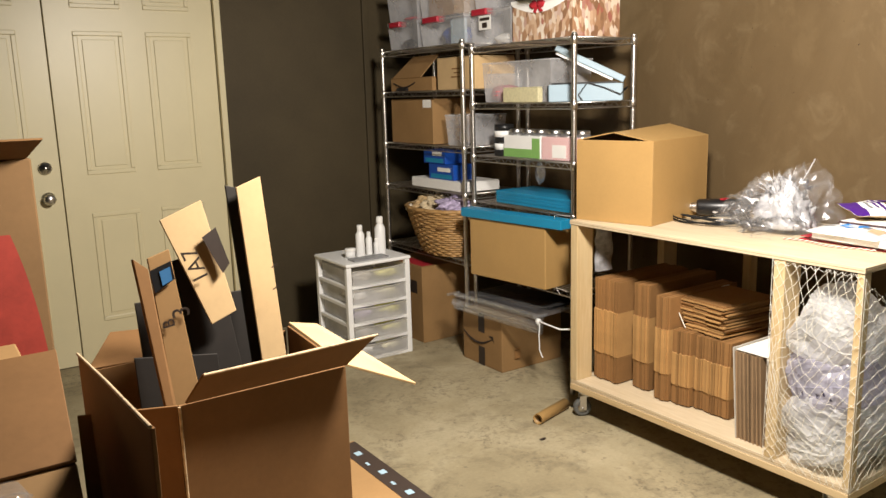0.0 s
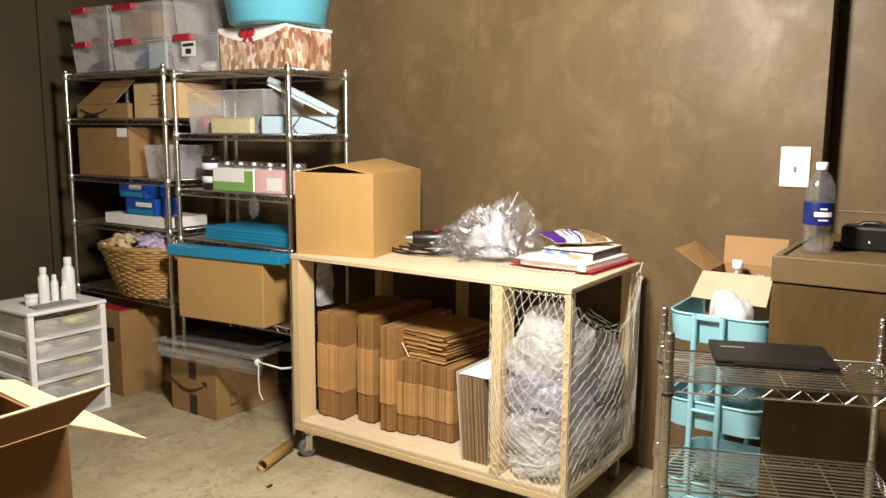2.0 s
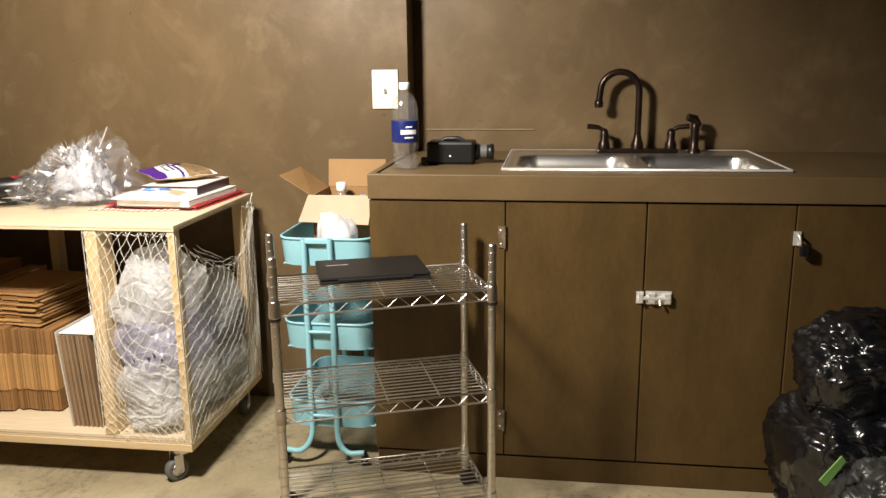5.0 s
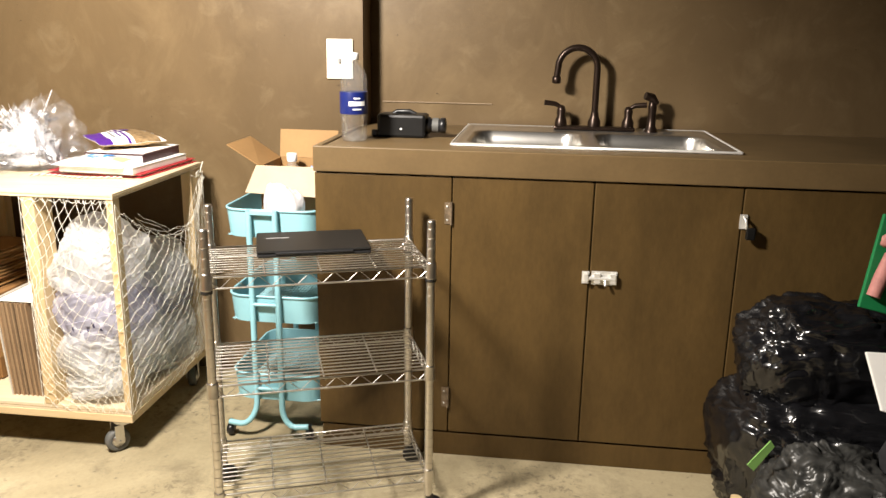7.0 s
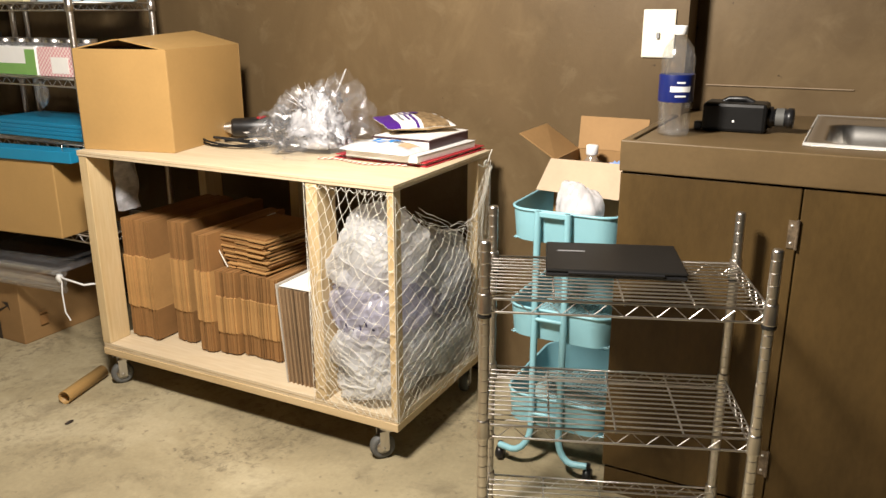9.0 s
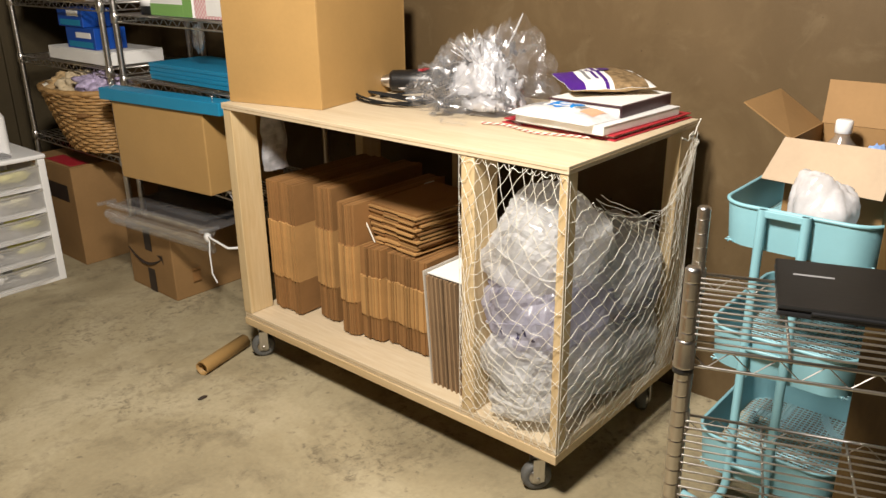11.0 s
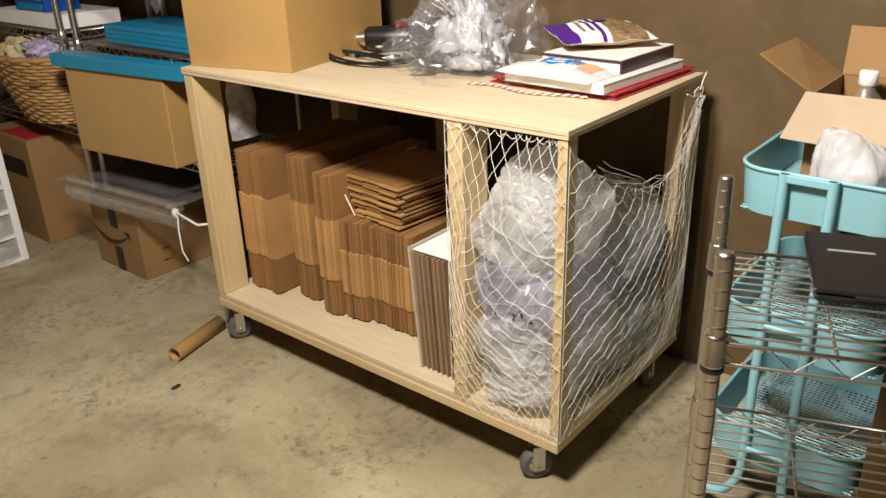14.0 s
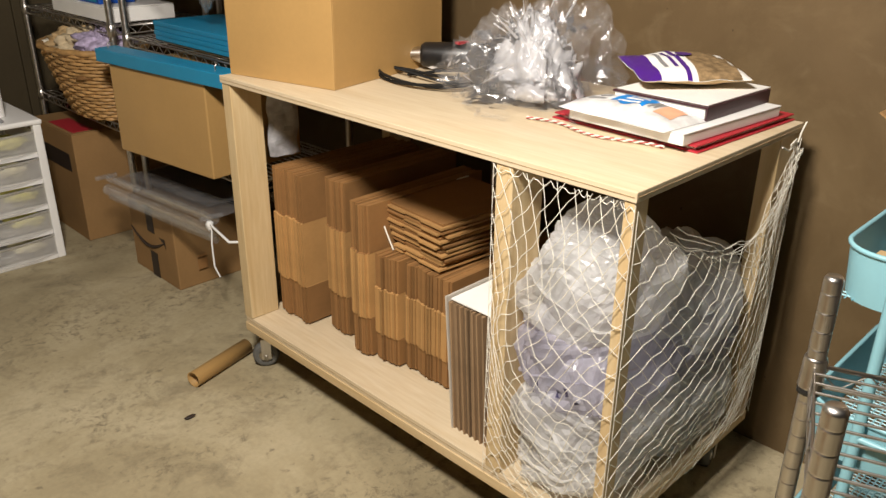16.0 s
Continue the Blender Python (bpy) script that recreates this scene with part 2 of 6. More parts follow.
def gift_print():
    m, t, b = nodes_of("copper_collage_print")
    co = t.nodes.new("ShaderNodeTexCoord")
    mp = add(t, "ShaderNodeMapping", Scale=(55, 55, 26))
    v = add(t, "ShaderNodeTexVoronoi", Scale=1.0)
    t.links.new(co.outputs["Object"], mp.inputs["Vector"])
    t.links.new(mp.outputs["Vector"], v.inputs["Vector"])
    sep = t.nodes.new("ShaderNodeSeparateColor")
    t.links.new(v.outputs["Color"], sep.inputs["Color"])
    col = ramp(t, sep.outputs[0], [(0.0, (0.17, 0.085, 0.045)), (0.3, (0.36, 0.2, 0.11)), (0.55, (0.55, 0.38, 0.26)), (0.8, (0.72, 0.64, 0.54)), (1.0, (0.3, 0.09, 0.06))])
    t.links.new(col, b.inputs["Base Color"])
    b.inputs["Roughness"].default_value = 0.35
    return m


def gingham():
    m, t, b = nodes_of("pink_gingham_print")
    co = t.nodes.new("ShaderNodeTexCoord")
    ck = add(t, "ShaderNodeTexChecker", Scale=110.0, Color1=(0.66, 0.3, 0.33, 1), Color2=(0.8, 0.66, 0.63, 1))
    t.links.new(co.outputs["Object"], ck.inputs["Vector"])
    t.links.new(ck.outputs["Color"], b.inputs["Base Color"])
    b.inputs["Roughness"].default_value = 0.5
    return m


GIFT, GINGHAM = gift_print(), gingham()
OATS = surface("oat_print", (0.272, 0.184, 0.0952), 0.35, vary=0.5, scale=70, bump=0.1)


# ---- mesh helpers ----
class Shape:
    """Collects verts and faces of one mesh, in world coordinates."""

    def __init__(self):
        self.v, self.f, self.s = [], [], []

    def put(self, verts, faces, smooth=False):
        o = len(self.v)
        self.v += [Vector(p) for p in verts]
        self.f += [[i + o for i in f] for f in faces]
        self.s += [smooth] * len(faces)
        return self

    def loft(self, rings):
        """One closed body through rings of four points."""
        n = len(rings)
        side = [(4 * k + i, 4 * k + (i + 1) % 4, 4 * k + 4 + (i + 1) % 4, 4 * k + 4 + i) for k in range(n - 1) for i in range(4)]
        return self.put([p for g in rings for p in g], side + [(3, 2, 1, 0), tuple(range(4 * n - 4, 4 * n))])

    def box(self, a, b, m=None):
        c = [Vector((x, y, z)) for x in (a[0], b[0]) for y in (a[1], b[1]) for z in (a[2], b[2])]
        if m is not None:
            c = [m @ p for p in c]
        return self.put(c, [(0, 1, 3, 2), (4, 6, 7, 5), (0, 4, 5, 1), (2, 3, 7, 6), (0, 2, 6, 4), (1, 5, 7, 3)])

    def sheet(self, quad, thick):
        """A slab with the four corners given, thick to its back."""
        q = [Vector(p) for p in quad]
        n = (q[1] - q[0]).cross(q[3] - q[0]).normalized() * thick
        return self.put(q + [p - n for p in q], [(0, 1, 2, 3), (7, 6, 5, 4), (0, 4, 5, 1), (1, 5, 6, 2), (2, 6, 7, 3), (3, 7, 4, 0)])

    def tube(self, pts, r, n=6, caps=True):
        pts = [Vector(p) for p in pts]
        rings, ref = [], None
        for i, p in enumerate(pts):
            d = (pts[min(i + 1, len(pts) - 1)] - pts[max(i - 1, 0)]).normalized()
            if ref is None:
                ref = Vector((0, 0, 1)) if abs(d.z) < 0.9 else Vector((1, 0, 0))
            u = (ref - d * ref.dot(d)).normalized()
            ref = u
            w = d.cross(u)
            rr = r[i] if isinstance(r, (list, tuple)) else r
            rings.append([p + (u * math.cos(k * math.tau / n) + w * math.sin(k * math.tau / n)) * rr for k in range(n)])
        fs = [(i * n + k, i * n + (k + 1) % n, (i + 1) * n + (k + 1) % n, (i + 1) * n + k) for i in range(len(pts) - 1) for k in range(n)]
        self.put([p for g in rings for p in g], fs, n > 4)
        if caps:
            self.put(rings[0], [list(range(n))[::-1]])
            self.put(rings[-1], [list(range(n))])
        return self

    def lathe(self, profile, at, n=24, m=None, axis=(0, 0, 1), smooth=True):
        """profile: (radius, height) pairs, turned round an axis through at."""
        q = Vector((0, 0, 1)).rotation_difference(Vector(axis).normalized()).to_matrix()
        at = Vector(at)
        vs = [at + q @ Vector((r * math.cos(k * math.tau / n), r * math.sin(k * math.tau / n), h)) for r, h in profile for k in range(n)]
        fs = [(i * n + k, i * n + (k + 1) % n, (i + 1) * n + (k + 1) % n, (i + 1) * n + k) for i in range(len(profile) - 1) for k in range(n)]
        return self.put(vs, fs, smooth)

    def grid(self, fn, nu, nv, smooth=True):
        vs = [fn(i / nu, j / nv) for j in range(nv + 1) for i in range(nu + 1)]
        w = nu + 1
        return self.put(vs, [(j * w + i, j * w + i + 1, (j + 1) * w + i + 1, (j + 1) * w + i) for j in range(nv) for i in range(nu)], smooth)

    def blob(self, at, size, seed, rough=0.25, freq=2.2, n=36, fine=0.06, m=None):
        """A closed lumpy body."""
        at, off = Vector(at), Vector((seed * 7.3, seed * 3.1, seed * 5.7))
        rows = n // 2

        def place(u, v):
            a, b = u * math.tau, (v - 0.5) * math.pi
            d = Vector((math.cos(a) * math.cos(b), math.sin(a) * math.cos(b), math.sin(b)))
            k = 1 + rough * noise.noise(d * freq + off) + fine * (1 - abs(noise.noise(d * freq * 3.7 + off)) * 2)
            p = Vector((d.x * size[0], d.y * size[1], d.z * size[2])) * k
            return at + (m @ p if m is not None else p)

        return self.grid(place, n, rows)


def build(name, shape, material, matrix=None):
    me = bpy.data.meshes.new(name)
    inv = matrix.inverted() if matrix is not None else Matrix()
    me.from_pydata([inv @ p for p in shape.v], [], shape.f)
    me.polygons.foreach_set("use_smooth", shape.s)
    bm = bmesh.new()
    bm.from_mesh(me)
    bmesh.ops.recalc_face_normals(bm, faces=bm.faces[:])
    bm.to_mesh(me)
    bm.free()
    me.materials.append(material)
    return me


def thing(name, at, label, category, group="", rz=0.0):
    ob = new(name)
    ob.empty_display_size = 0.05
    ob.matrix_basis = pose(*at, 0, 0, rz)
    return tagged(ob, label, category, group)


def root(ob):
    while ob.parent:
        ob = ob.parent
    return ob


def part(name, shape, material, parent, label="", bevel=0.0, weld=False):
    ob = new(name, build(name, shape, material, root(parent).matrix_basis))
    ob.parent = parent
    if bevel:
        b = ob.modifiers.new("bevel", "BEVEL")
        b.width, b.segments, b.limit_method = bevel, 2, "ANGLE"
    return tagged(ob, label)


def solo(name, shape, material, label, category, at=None, bevel=0.0, group="", kind=""):
    """A thing that is one mesh."""
    lo = [min(p[i] for p in shape.v) for i in range(3)]
    hi = [max(p[i] for p in shape.v) for i in range(3)]
    m = pose((lo[0] + hi[0]) / 2, (lo[1] + hi[1]) / 2, lo[2])
    ob = new(name, build(name, shape, material, m))
    ob.matrix_basis = m
    if bevel:
        b = ob.modifiers.new("bevel", "BEVEL")
        b.width, b.segments, b.limit_method = bevel, 2, "ANGLE"
    return tagged(ob, label, category, group, kind)


def fixed(name, shape, material, bevel=0.0):
    ob = new(name, build(name, shape, material))
    if bevel:
        b = ob.modifiers.new("bevel", "BEVEL")
        b.width, b.segments, b.limit_method = bevel, 2, "ANGLE"
    return tagged(ob, kind="structure")


def words(name, text, size, m, material, parent, label=""):
    """Letters as a thin mesh; m: pose of the line's middle, text along x, upright along y."""
    cu = bpy.data.curves.new(name, "FONT")
    cu.body, cu.size, cu.align_x, cu.align_y, cu.extrude = text, size, "CENTER", "CENTER", 0.0004
    tmp = bpy.data.objects.new(name, cu)
    scene.collection.objects.link(tmp)
    bpy.context.view_layer.update()
    me = bpy.data.meshes.new_from_object(tmp)
    bpy.data.objects.remove(tmp)
    me.transform(root(parent).matrix_basis.inverted() @ m)
    me.materials.clear()
    me.materials.append(material)
    ob = new(name, me)
    ob.parent = parent
    return tagged(ob, label)


# ---- the room ----
fixed("floor", Shape().box((-2, -2, -0.1), (3.95, 5.75, 0)), FLOOR)
fixed("unseen_ceiling", Shape().box((-2.1, -2.1, 2.5), (4.0, 5.8, 2.6)), DARKWALL)
fixed("wall_east", Shape().box((3.7, 1.683, 0), (3.99, 5.43, 2.5)), WALL)
fixed("wall_east_recess", Shape().box((3.83, -2, 0), (3.99, 1.683, 2.5)), WALL)
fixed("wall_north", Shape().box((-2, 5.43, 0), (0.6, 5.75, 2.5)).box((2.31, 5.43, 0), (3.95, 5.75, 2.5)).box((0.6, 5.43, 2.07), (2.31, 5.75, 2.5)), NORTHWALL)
fixed("unseen_wall_south", Shape().box((-2.1, -2.1, 0), (3.95, -2, 2.5)), DARKWALL)
fixed("unseen_wall_west", Shape().box((-2.1, -2, 0), (-2, 5.75, 2.5)), DARKWALL)
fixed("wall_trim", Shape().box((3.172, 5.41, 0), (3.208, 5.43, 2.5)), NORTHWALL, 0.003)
fixed("caulk_line", Shape().box((3.824, 1.238, 1.042), (3.83, 1.64, 1.0445)), surface("pale_caulk", (0.3, 0.22, 0.14), 0.6))


def door_leaf(name, x0, x1):
    """Six-panel door leaf in the north wall."""
    y, z1 = 5.45, 2.05
    d = new(name)
    d.matrix_basis = pose((x0 + x1) / 2, y, 0)
    tagged(d, "cream painted six-panel door leaf, closed", "door", kind="structure")
    body = Shape().box((x0, y, 0.005), (x1, y + 0.04, z1))
    part("leaf", body, DOORPAINT, d, bevel=0.002)
    w = x1 - x0
    for fx in (0.145, 0.565):
        for za, zb in ((0.22, 0.79), (0.985, 1.69), (1.8, 1.96)):
            a, b = x0 + fx * w, x0 + (fx + 0.285) * w
            s = Shape()
            for (p, q, r, u) in ((a, b, za, za + 0.022), (a, b, zb - 0.022, zb), (a, a + 0.022, za + 0.0225, zb - 0.0225), (b - 0.022, b, za + 0.0225, zb - 0.0225)):
                s.box((p, y - 0.007, r), (q, y - 0.0005, u))
            part("moulding", s, DOORPAINT, d, bevel=0.004)
            part("panel", Shape().box((a + 0.04, y - 0.006, za + 0.04), (b - 0.04, y - 0.0005, zb - 0.04)), DOORPAINT, d, bevel=0.005)
    return d


left_leaf = door_leaf("door_1", 0.634, 1.452)
door_leaf("door_2", 1.458, 2.279)
for z, nm in ((1.034, "deadbolt"), (0.883, "door_knob")):
    prof = [(0, -0.0), (0.03, 0.0), (0.032, 0.008), (0.014, 0.012), (0.014, 0.03), (0.027, 0.04), (0.028, 0.055), (0.018, 0.064), (0, 0.066)]
    if nm == "deadbolt":
        prof = [(0, 0), (0.031, 0), (0.031, 0.014), (0.026, 0.02), (0.012, 0.021), (0.012, 0.026), (0, 0.026)]
    part(nm, Shape().lathe(prof, (1.385, 5.45, z), 20, axis=(0, -1, 0)), STEEL, left_leaf, "satin nickel")
fixed("door_trim", Shape().box((2.283, 5.422, 0), (2.315, 5.47, 2.054)).box((0.595, 5.422, 0), (0.63, 5.47, 2.054)).box((0.595, 5.422, 2.055), (2.315, 5.47, 2.09)), DOORPAINT, 0.002)

plate = thing("light_switch_plate", (3.692, 1.764, 1.127), "cream blank wall plate with a small dark toggle", "switch plate")
part("cover", Shape().box((3.692, 1.717, 1.126), (3.6995, 1.811, 1.262)), CREAM, plate, bevel=0.003)
part("toggle", Shape().box((3.684, 1.76, 1.181), (3.692, 1.768, 1.197)), GREY, plate)


# ---- counter and cabinet ----
counter = thing("counter_top", (3.5, 0.0, 0.883), "brown painted countertop with a thick apron", "countertop")
s = Shape()
o, h = [(3.156, -1.95), (3.828, -1.95), (3.828, 1.68), (3.156, 1.68)], [(3.275, 0.51), (3.775, 0.51), (3.775, 1.3), (3.275, 1.3)]
s.put([(*p, z) for z in (0.926, 0.964) for g in (o, h) for p in g], [f for k in range(4) for n in [(k + 1) % 4] for f in ((k, n, 4 + n, 4 + k), (8 + k, 12 + k, 12 + n, 8 + n), (k, 8 + k, 8 + n, n), (4 + k, 4 + n, 12 + n, 12 + k))])
part("slab", s, COUNTER, counter)
part("apron", Shape().box((3.152, -1.95, 0.89), (3.175, 1.712, 0.9645)).box((3.176, 1.69, 0.89), (3.698, 1.7115, 0.9645)), COUNTER, counter, bevel=0.003)

CAMBLACK = surface("matte_black_casing", (0.007, 0.007, 0.007), 0.42, vary=0.2, scale=20, bump=0.05, spec=0.3)
WORN = surface("paint_smeared_steel", (0.2, 0.15, 0.1), 0.45, 0.4, vary=0.5, scale=60, bump=0.05)
cab = thing("sink_cabinet", (3.5, 0.0, 0), "dark brown painted plywood sink cabinet with doors closed", "cabinet")
part("carcass", Shape().box((3.185, -1.95, 0.0), (3.695, 1.682, 0.885)), CABINET, cab)
part("plinth", Shape().box((3.165, -1.95, 0.0), (3.183, 1.705, 0.076)), CABINET, cab, bevel=0.002)
for nm, a, b in (("end_panel", 1.3045, 1.71), ("cabinet_door", 0.901, 1.3015), ("cabinet_door", 0.494, 0.8975), ("cabinet_door", 0.09, 0.491), ("cabinet_door", -0.32, 0.087)):
    d = part(nm, Shape().box((3.16, a, 0.083), (3.182, b, 0.886)), CABINET, cab, bevel=0.0025)
    if nm == "end_panel":
        for z in (0.78, 0.2):
            h = Shape().box((3.157, 1.306, z - 0.032), (3.1597, 1.324, z + 0.032)).tube([(3.155, 1.304, z - 0.034), (3.155, 1.304, z + 0.034)], 0.004, 8)
            part("hinge", h, WORN, d, "paint-smeared steel butt hinge")
            for dz in (-0.02, 0.02):
                part("screw", Shape().lathe([(0, 0.0), (0.0035, 0.0), (0.003, 0.0012), (0, 0.0014)], (3.157, 1.316, z + dz), 10, axis=(-1, 0, 0)), ZINC, d)
    elif a == 0.494:
        h = Shape().box((3.156, 0.82, 0.588), (3.1597, 0.893, 0.628)).tube([(3.15, 0.826, 0.608), (3.15, 0.91, 0.608)], 0.0065, 10)
        h.box((3.145, 0.824, 0.594), (3.156, 0.84, 0.622)).box((3.145, 0.868, 0.594), (3.156, 0.886, 0.622))
        part("slide_bolt", h, ZINC, d, "bright steel slide bolt")
        part("knob", Shape().tube([(3.15, 0.854, 0.608), (3.138, 0.854, 0.59)], 0.0035, 8), ZINC, d)
        part("bolt_keeper", Shape().box((3.156, 0.899, 0.59), (3.1597, 0.92, 0.626)).box((3.143, 0.903, 0.595), (3.156, 0.914, 0.621)), ZINC, d)
    elif a == 0.09:
        h = Shape().box((3.155, 0.478, 0.772), (3.1597, 0.498, 0.812)).tube([(3.152, 0.488, 0.805), (3.14, 0.486, 0.8), (3.138, 0.482, 0.78), (3.15, 0.48, 0.774)], 0.004, 8)
        part("hasp", h, ZINC, d, "small steel hasp")
        part("padlock", Shape().box((3.132, 0.458, 0.745), (3.148, 0.482, 0.778)), CAMBLACK, d, "small dark padlock", 0.003)

# sink with two bowls
sink = thing("double_sink", (3.49, 0.915, 0.964), "stainless steel double bowl drop-in sink", "sink")


def bowl_depth(x, y):
    z = 0.0
    for c in (0.703, 1.105):
        dx, dy = 0.178 - abs(x - 3.478), 0.176 - abs(y - c)
        r = 0.06
        if dx < r and dy < r:
            d = r - math.hypot(r - min(dx, r), r - min(dy, r))
        else:
            d = min(dx, dy)
        k = max(0, min(1, d / 0.022))
        z = max(z, k * k * (3 - 2 * k))
    return z


def sink_surface(u, v):
    x, y = 3.25 + 0.555 * u, 0.485 + 0.838 * v
    e = min(u * 0.555, (1 - u) * 0.555, v * 0.838, (1 - v) * 0.838)
    lip = 0.006 * min(1, e / 0.01) - 0.004 * max(0, min(1, (e - 0.02) / 0.01))
    return Vector((x, y, 0.9655 + lip - 0.17 * bowl_depth(x, y)))


part("basin", Shape().grid(sink_surface, 96, 144), SINKSTEEL, sink)
part("rim", Shape().tube([(3.253, 0.488, 0.969), (3.253, 1.32, 0.969), (3.802, 1.32, 0.969), (3.802, 0.488, 0.969), (3.253, 0.488, 0.969)], 0.0042, 8), ZINC, sink, "bright rolled rim")
for c in (0.703, 1.105):
    part("drain", Shape().lathe([(0, 0.0), (0.03, 0.0), (0.042, 0.004), (0.045, 0.0)], (3.49, c, 0.799), 20), STEEL, sink)

tap = thing("faucet", (3.755, 0.875, 0.968), "oil-rubbed bronze gooseneck faucet with two lever handles", "faucet")
part("deck_plate", Shape().box((3.73, 0.735, 0.968), (3.78, 1.015, 0.982)), BRONZE, tap, bevel=0.006)
arc = [(3.755, 0.875, 0.98 + 0.2 * i / 4) for i in range(5)] + [(3.755, 0.942 - 0.067 * math.cos(a), 1.18 + 0.067 * math.sin(a)) for a in [math.pi * k / 12 for k in range(1, 12)]] + [(3.755, 1.009, 1.175), (3.755, 1.012, 1.15)]
part("spout", Shape().tube(arc, 0.0115, 12), BRONZE, tap)
part("spout_base", Shape().lathe([(0.023, 0.98), (0.021, 1.0), (0.015, 1.015), (0.013, 1.03)], (3.755, 0.875, 0), 16), BRONZE, tap)
part("aerator", Shape().lathe([(0, 0), (0.013, 0.0), (0.0155, 0.005), (0.0155, 0.022), (0.011, 0.026)], (3.755, 1.0125, 1.125), 14), BRONZE, tap)
for c, sgn in ((0.99, 1), (0.76, -1)):
    h = part("handle", Shape().lathe([(0.021, 0), (0.02, 0.02), (0.013, 0.034), (0.015, 0.056), (0.01, 0.07), (0, 0.073)], (3.755, c, 0.98), 16), BRONZE, tap)
    part("lever", Shape().tube([(3.755, c, 1.044), (3.753, c + sgn * 0.022, 1.056), (3.749, c + sgn * 0.06, 1.06)], [0.006, 0.0085, 0.0095], 10), BRONZE, h)
spray = part("sprayer", Shape().lathe([(0.024, 0), (0.022, 0.008), (0.015, 0.018), (0.0135, 0.06), (0.015, 0.085), (0.013, 0.105), (0, 0.112)], (3.755, 0.68, 0.968), 16), BRONZE, tap, "side sprayer in its holder")
part("spray_head", Shape().tube([(3.758, 0.668, 1.062), (3.752, 0.685, 1.085), (3.746, 0.708, 1.092)], [0.012, 0.016, 0.013], 12), BRONZE, spray)

# things on the counter
wb = thing("water_bottle", (3.29, 1.62, 0.964), "clear plastic water bottle with a dark blue label and white cap", "bottle")
part("body", Shape().lathe([(0, 0.008), (0.02, 0.0), (0.034, 0.002), (0.039, 0.012), (0.037, 0.02), (0.039, 0.028), (0.0375, 0.036), (0.039, 0.044), (0.0378, 0.052), (0.0395, 0.06), (0.041, 0.08), (0.041, 0.15), (0.0385, 0.16), (0.0405, 0.172), (0.039, 0.19), (0.033, 0.21), (0.023, 0.226), (0.014, 0.236), (0.0125, 0.245)], (3.29, 1.62, 0.964), 28), WATER, wb)
lab = part("label", Shape().lathe([(0.0416, 0.083), (0.042, 0.085), (0.042, 0.146), (0.0416, 0.148)], (3.29, 1.62, 0.964), 28), NAVY, wb, "dark blue printed label")
part("cap", Shape().lathe([(0.015, 0.24), (0.0165, 0.242), (0.0165, 0.258), (0.015, 0.261), (0, 0.261)], (3.29, 1.62, 0.964), 20), WHITE, wb)
bars = Shape()
for k, (z, w) in enumerate(((0.128, 0.3), (0.108, 0.75), (0.096, 0.4))):
    bars.grid(lambda u, v, z=z, w=w: Vector((3.29 + 0.0425 * math.cos(3.6 + w * (u - 0.5) * 1.6), 1.62 + 0.0425 * math.sin(3.6 + w * (u - 0.5) * 1.6), 0.964 + z + (0.013 if w > 0.5 else 0.004) * v)), 8, 1)
part("print_bar", bars, WHITE, lab)

cc = thing("camcorder", (3.44, 1.49, 0.964), "black plastic camcorder lying on the counter", "camcorder")
part("body", Shape().box((3.395, 1.418, 0.964), (3.49, 1.572, 1.037)), CAMBLACK, cc, bevel=0.009)
part("grip", Shape().tube([(3.445, 1.53, 1.034), (3.445, 1.515, 1.043), (3.445, 1.475, 1.044), (3.445, 1.455, 1.035)], 0.007, 8), BLACK, cc)
part("lens_barrel", Shape().lathe([(0.027, 0), (0.027, 0.012), (0.022, 0.014), (0.022, 0.045), (0.025, 0.047), (0.025, 0.06), (0.02, 0.062), (0.0, 0.054)], (3.44, 1.42, 1.002), 20, axis=(0, -1, 0)), BLACK, cc)
part("focus_ring", Shape().lathe([(0.0235, 0.02), (0.0235, 0.04)], (3.44, 1.42, 1.002), 20, axis=(0, -1, 0)), RUBBER, cc, "grey ribbed ring")
part("indicator", Shape().lathe([(0.003, 0), (0, 0.001)], (3.3947, 1.495, 0.992), 8, axis=(-1, 0, 0)), WHITE, cc)
part("side_clip", Shape().box((3.405, 1.572, 0.966), (3.43, 1.592, 0.986)), BLACK, cc, bevel=0.003)


# ---- wooden cart ----
cart = thing("wooden_cart", (3.33, 2.85, 0), "unfinished pine and plywood rolling cart with an open bay", "cart")
part("tabletop", Shape().box((2.995, 2.252, 0.812), (3.605, 3.443, 0.83)), PLY, cart, bevel=0.0015)
PLYEDGE = surface("dark_ply_layer", (0.44, 0.32, 0.18), 0.75, vary=0.4, scale=25, bump=0.1)
for z_ in (0.8205,):
    part("ply_layer", Shape().box((2.9942, 2.256, z_), (2.9952, 3.439, z_ + 0.0013)), PLYEDGE, cart)
    part("ply_layer", Shape().box((2.999, 2.2512, z_), (3.601, 2.2522, z_ + 0.0013)), PLYEDGE, cart)
for z_ in (0.1495,):
    part("ply_layer", Shape().box((2.9992, 2.26, z_), (3.0002, 3.434, z_ + 0.0015)), PLYEDGE, cart)
part("base", Shape().box((3.0, 2.256, 0.141), (3.6, 3.438, 0.16)), PLY, cart, bevel=0.001)
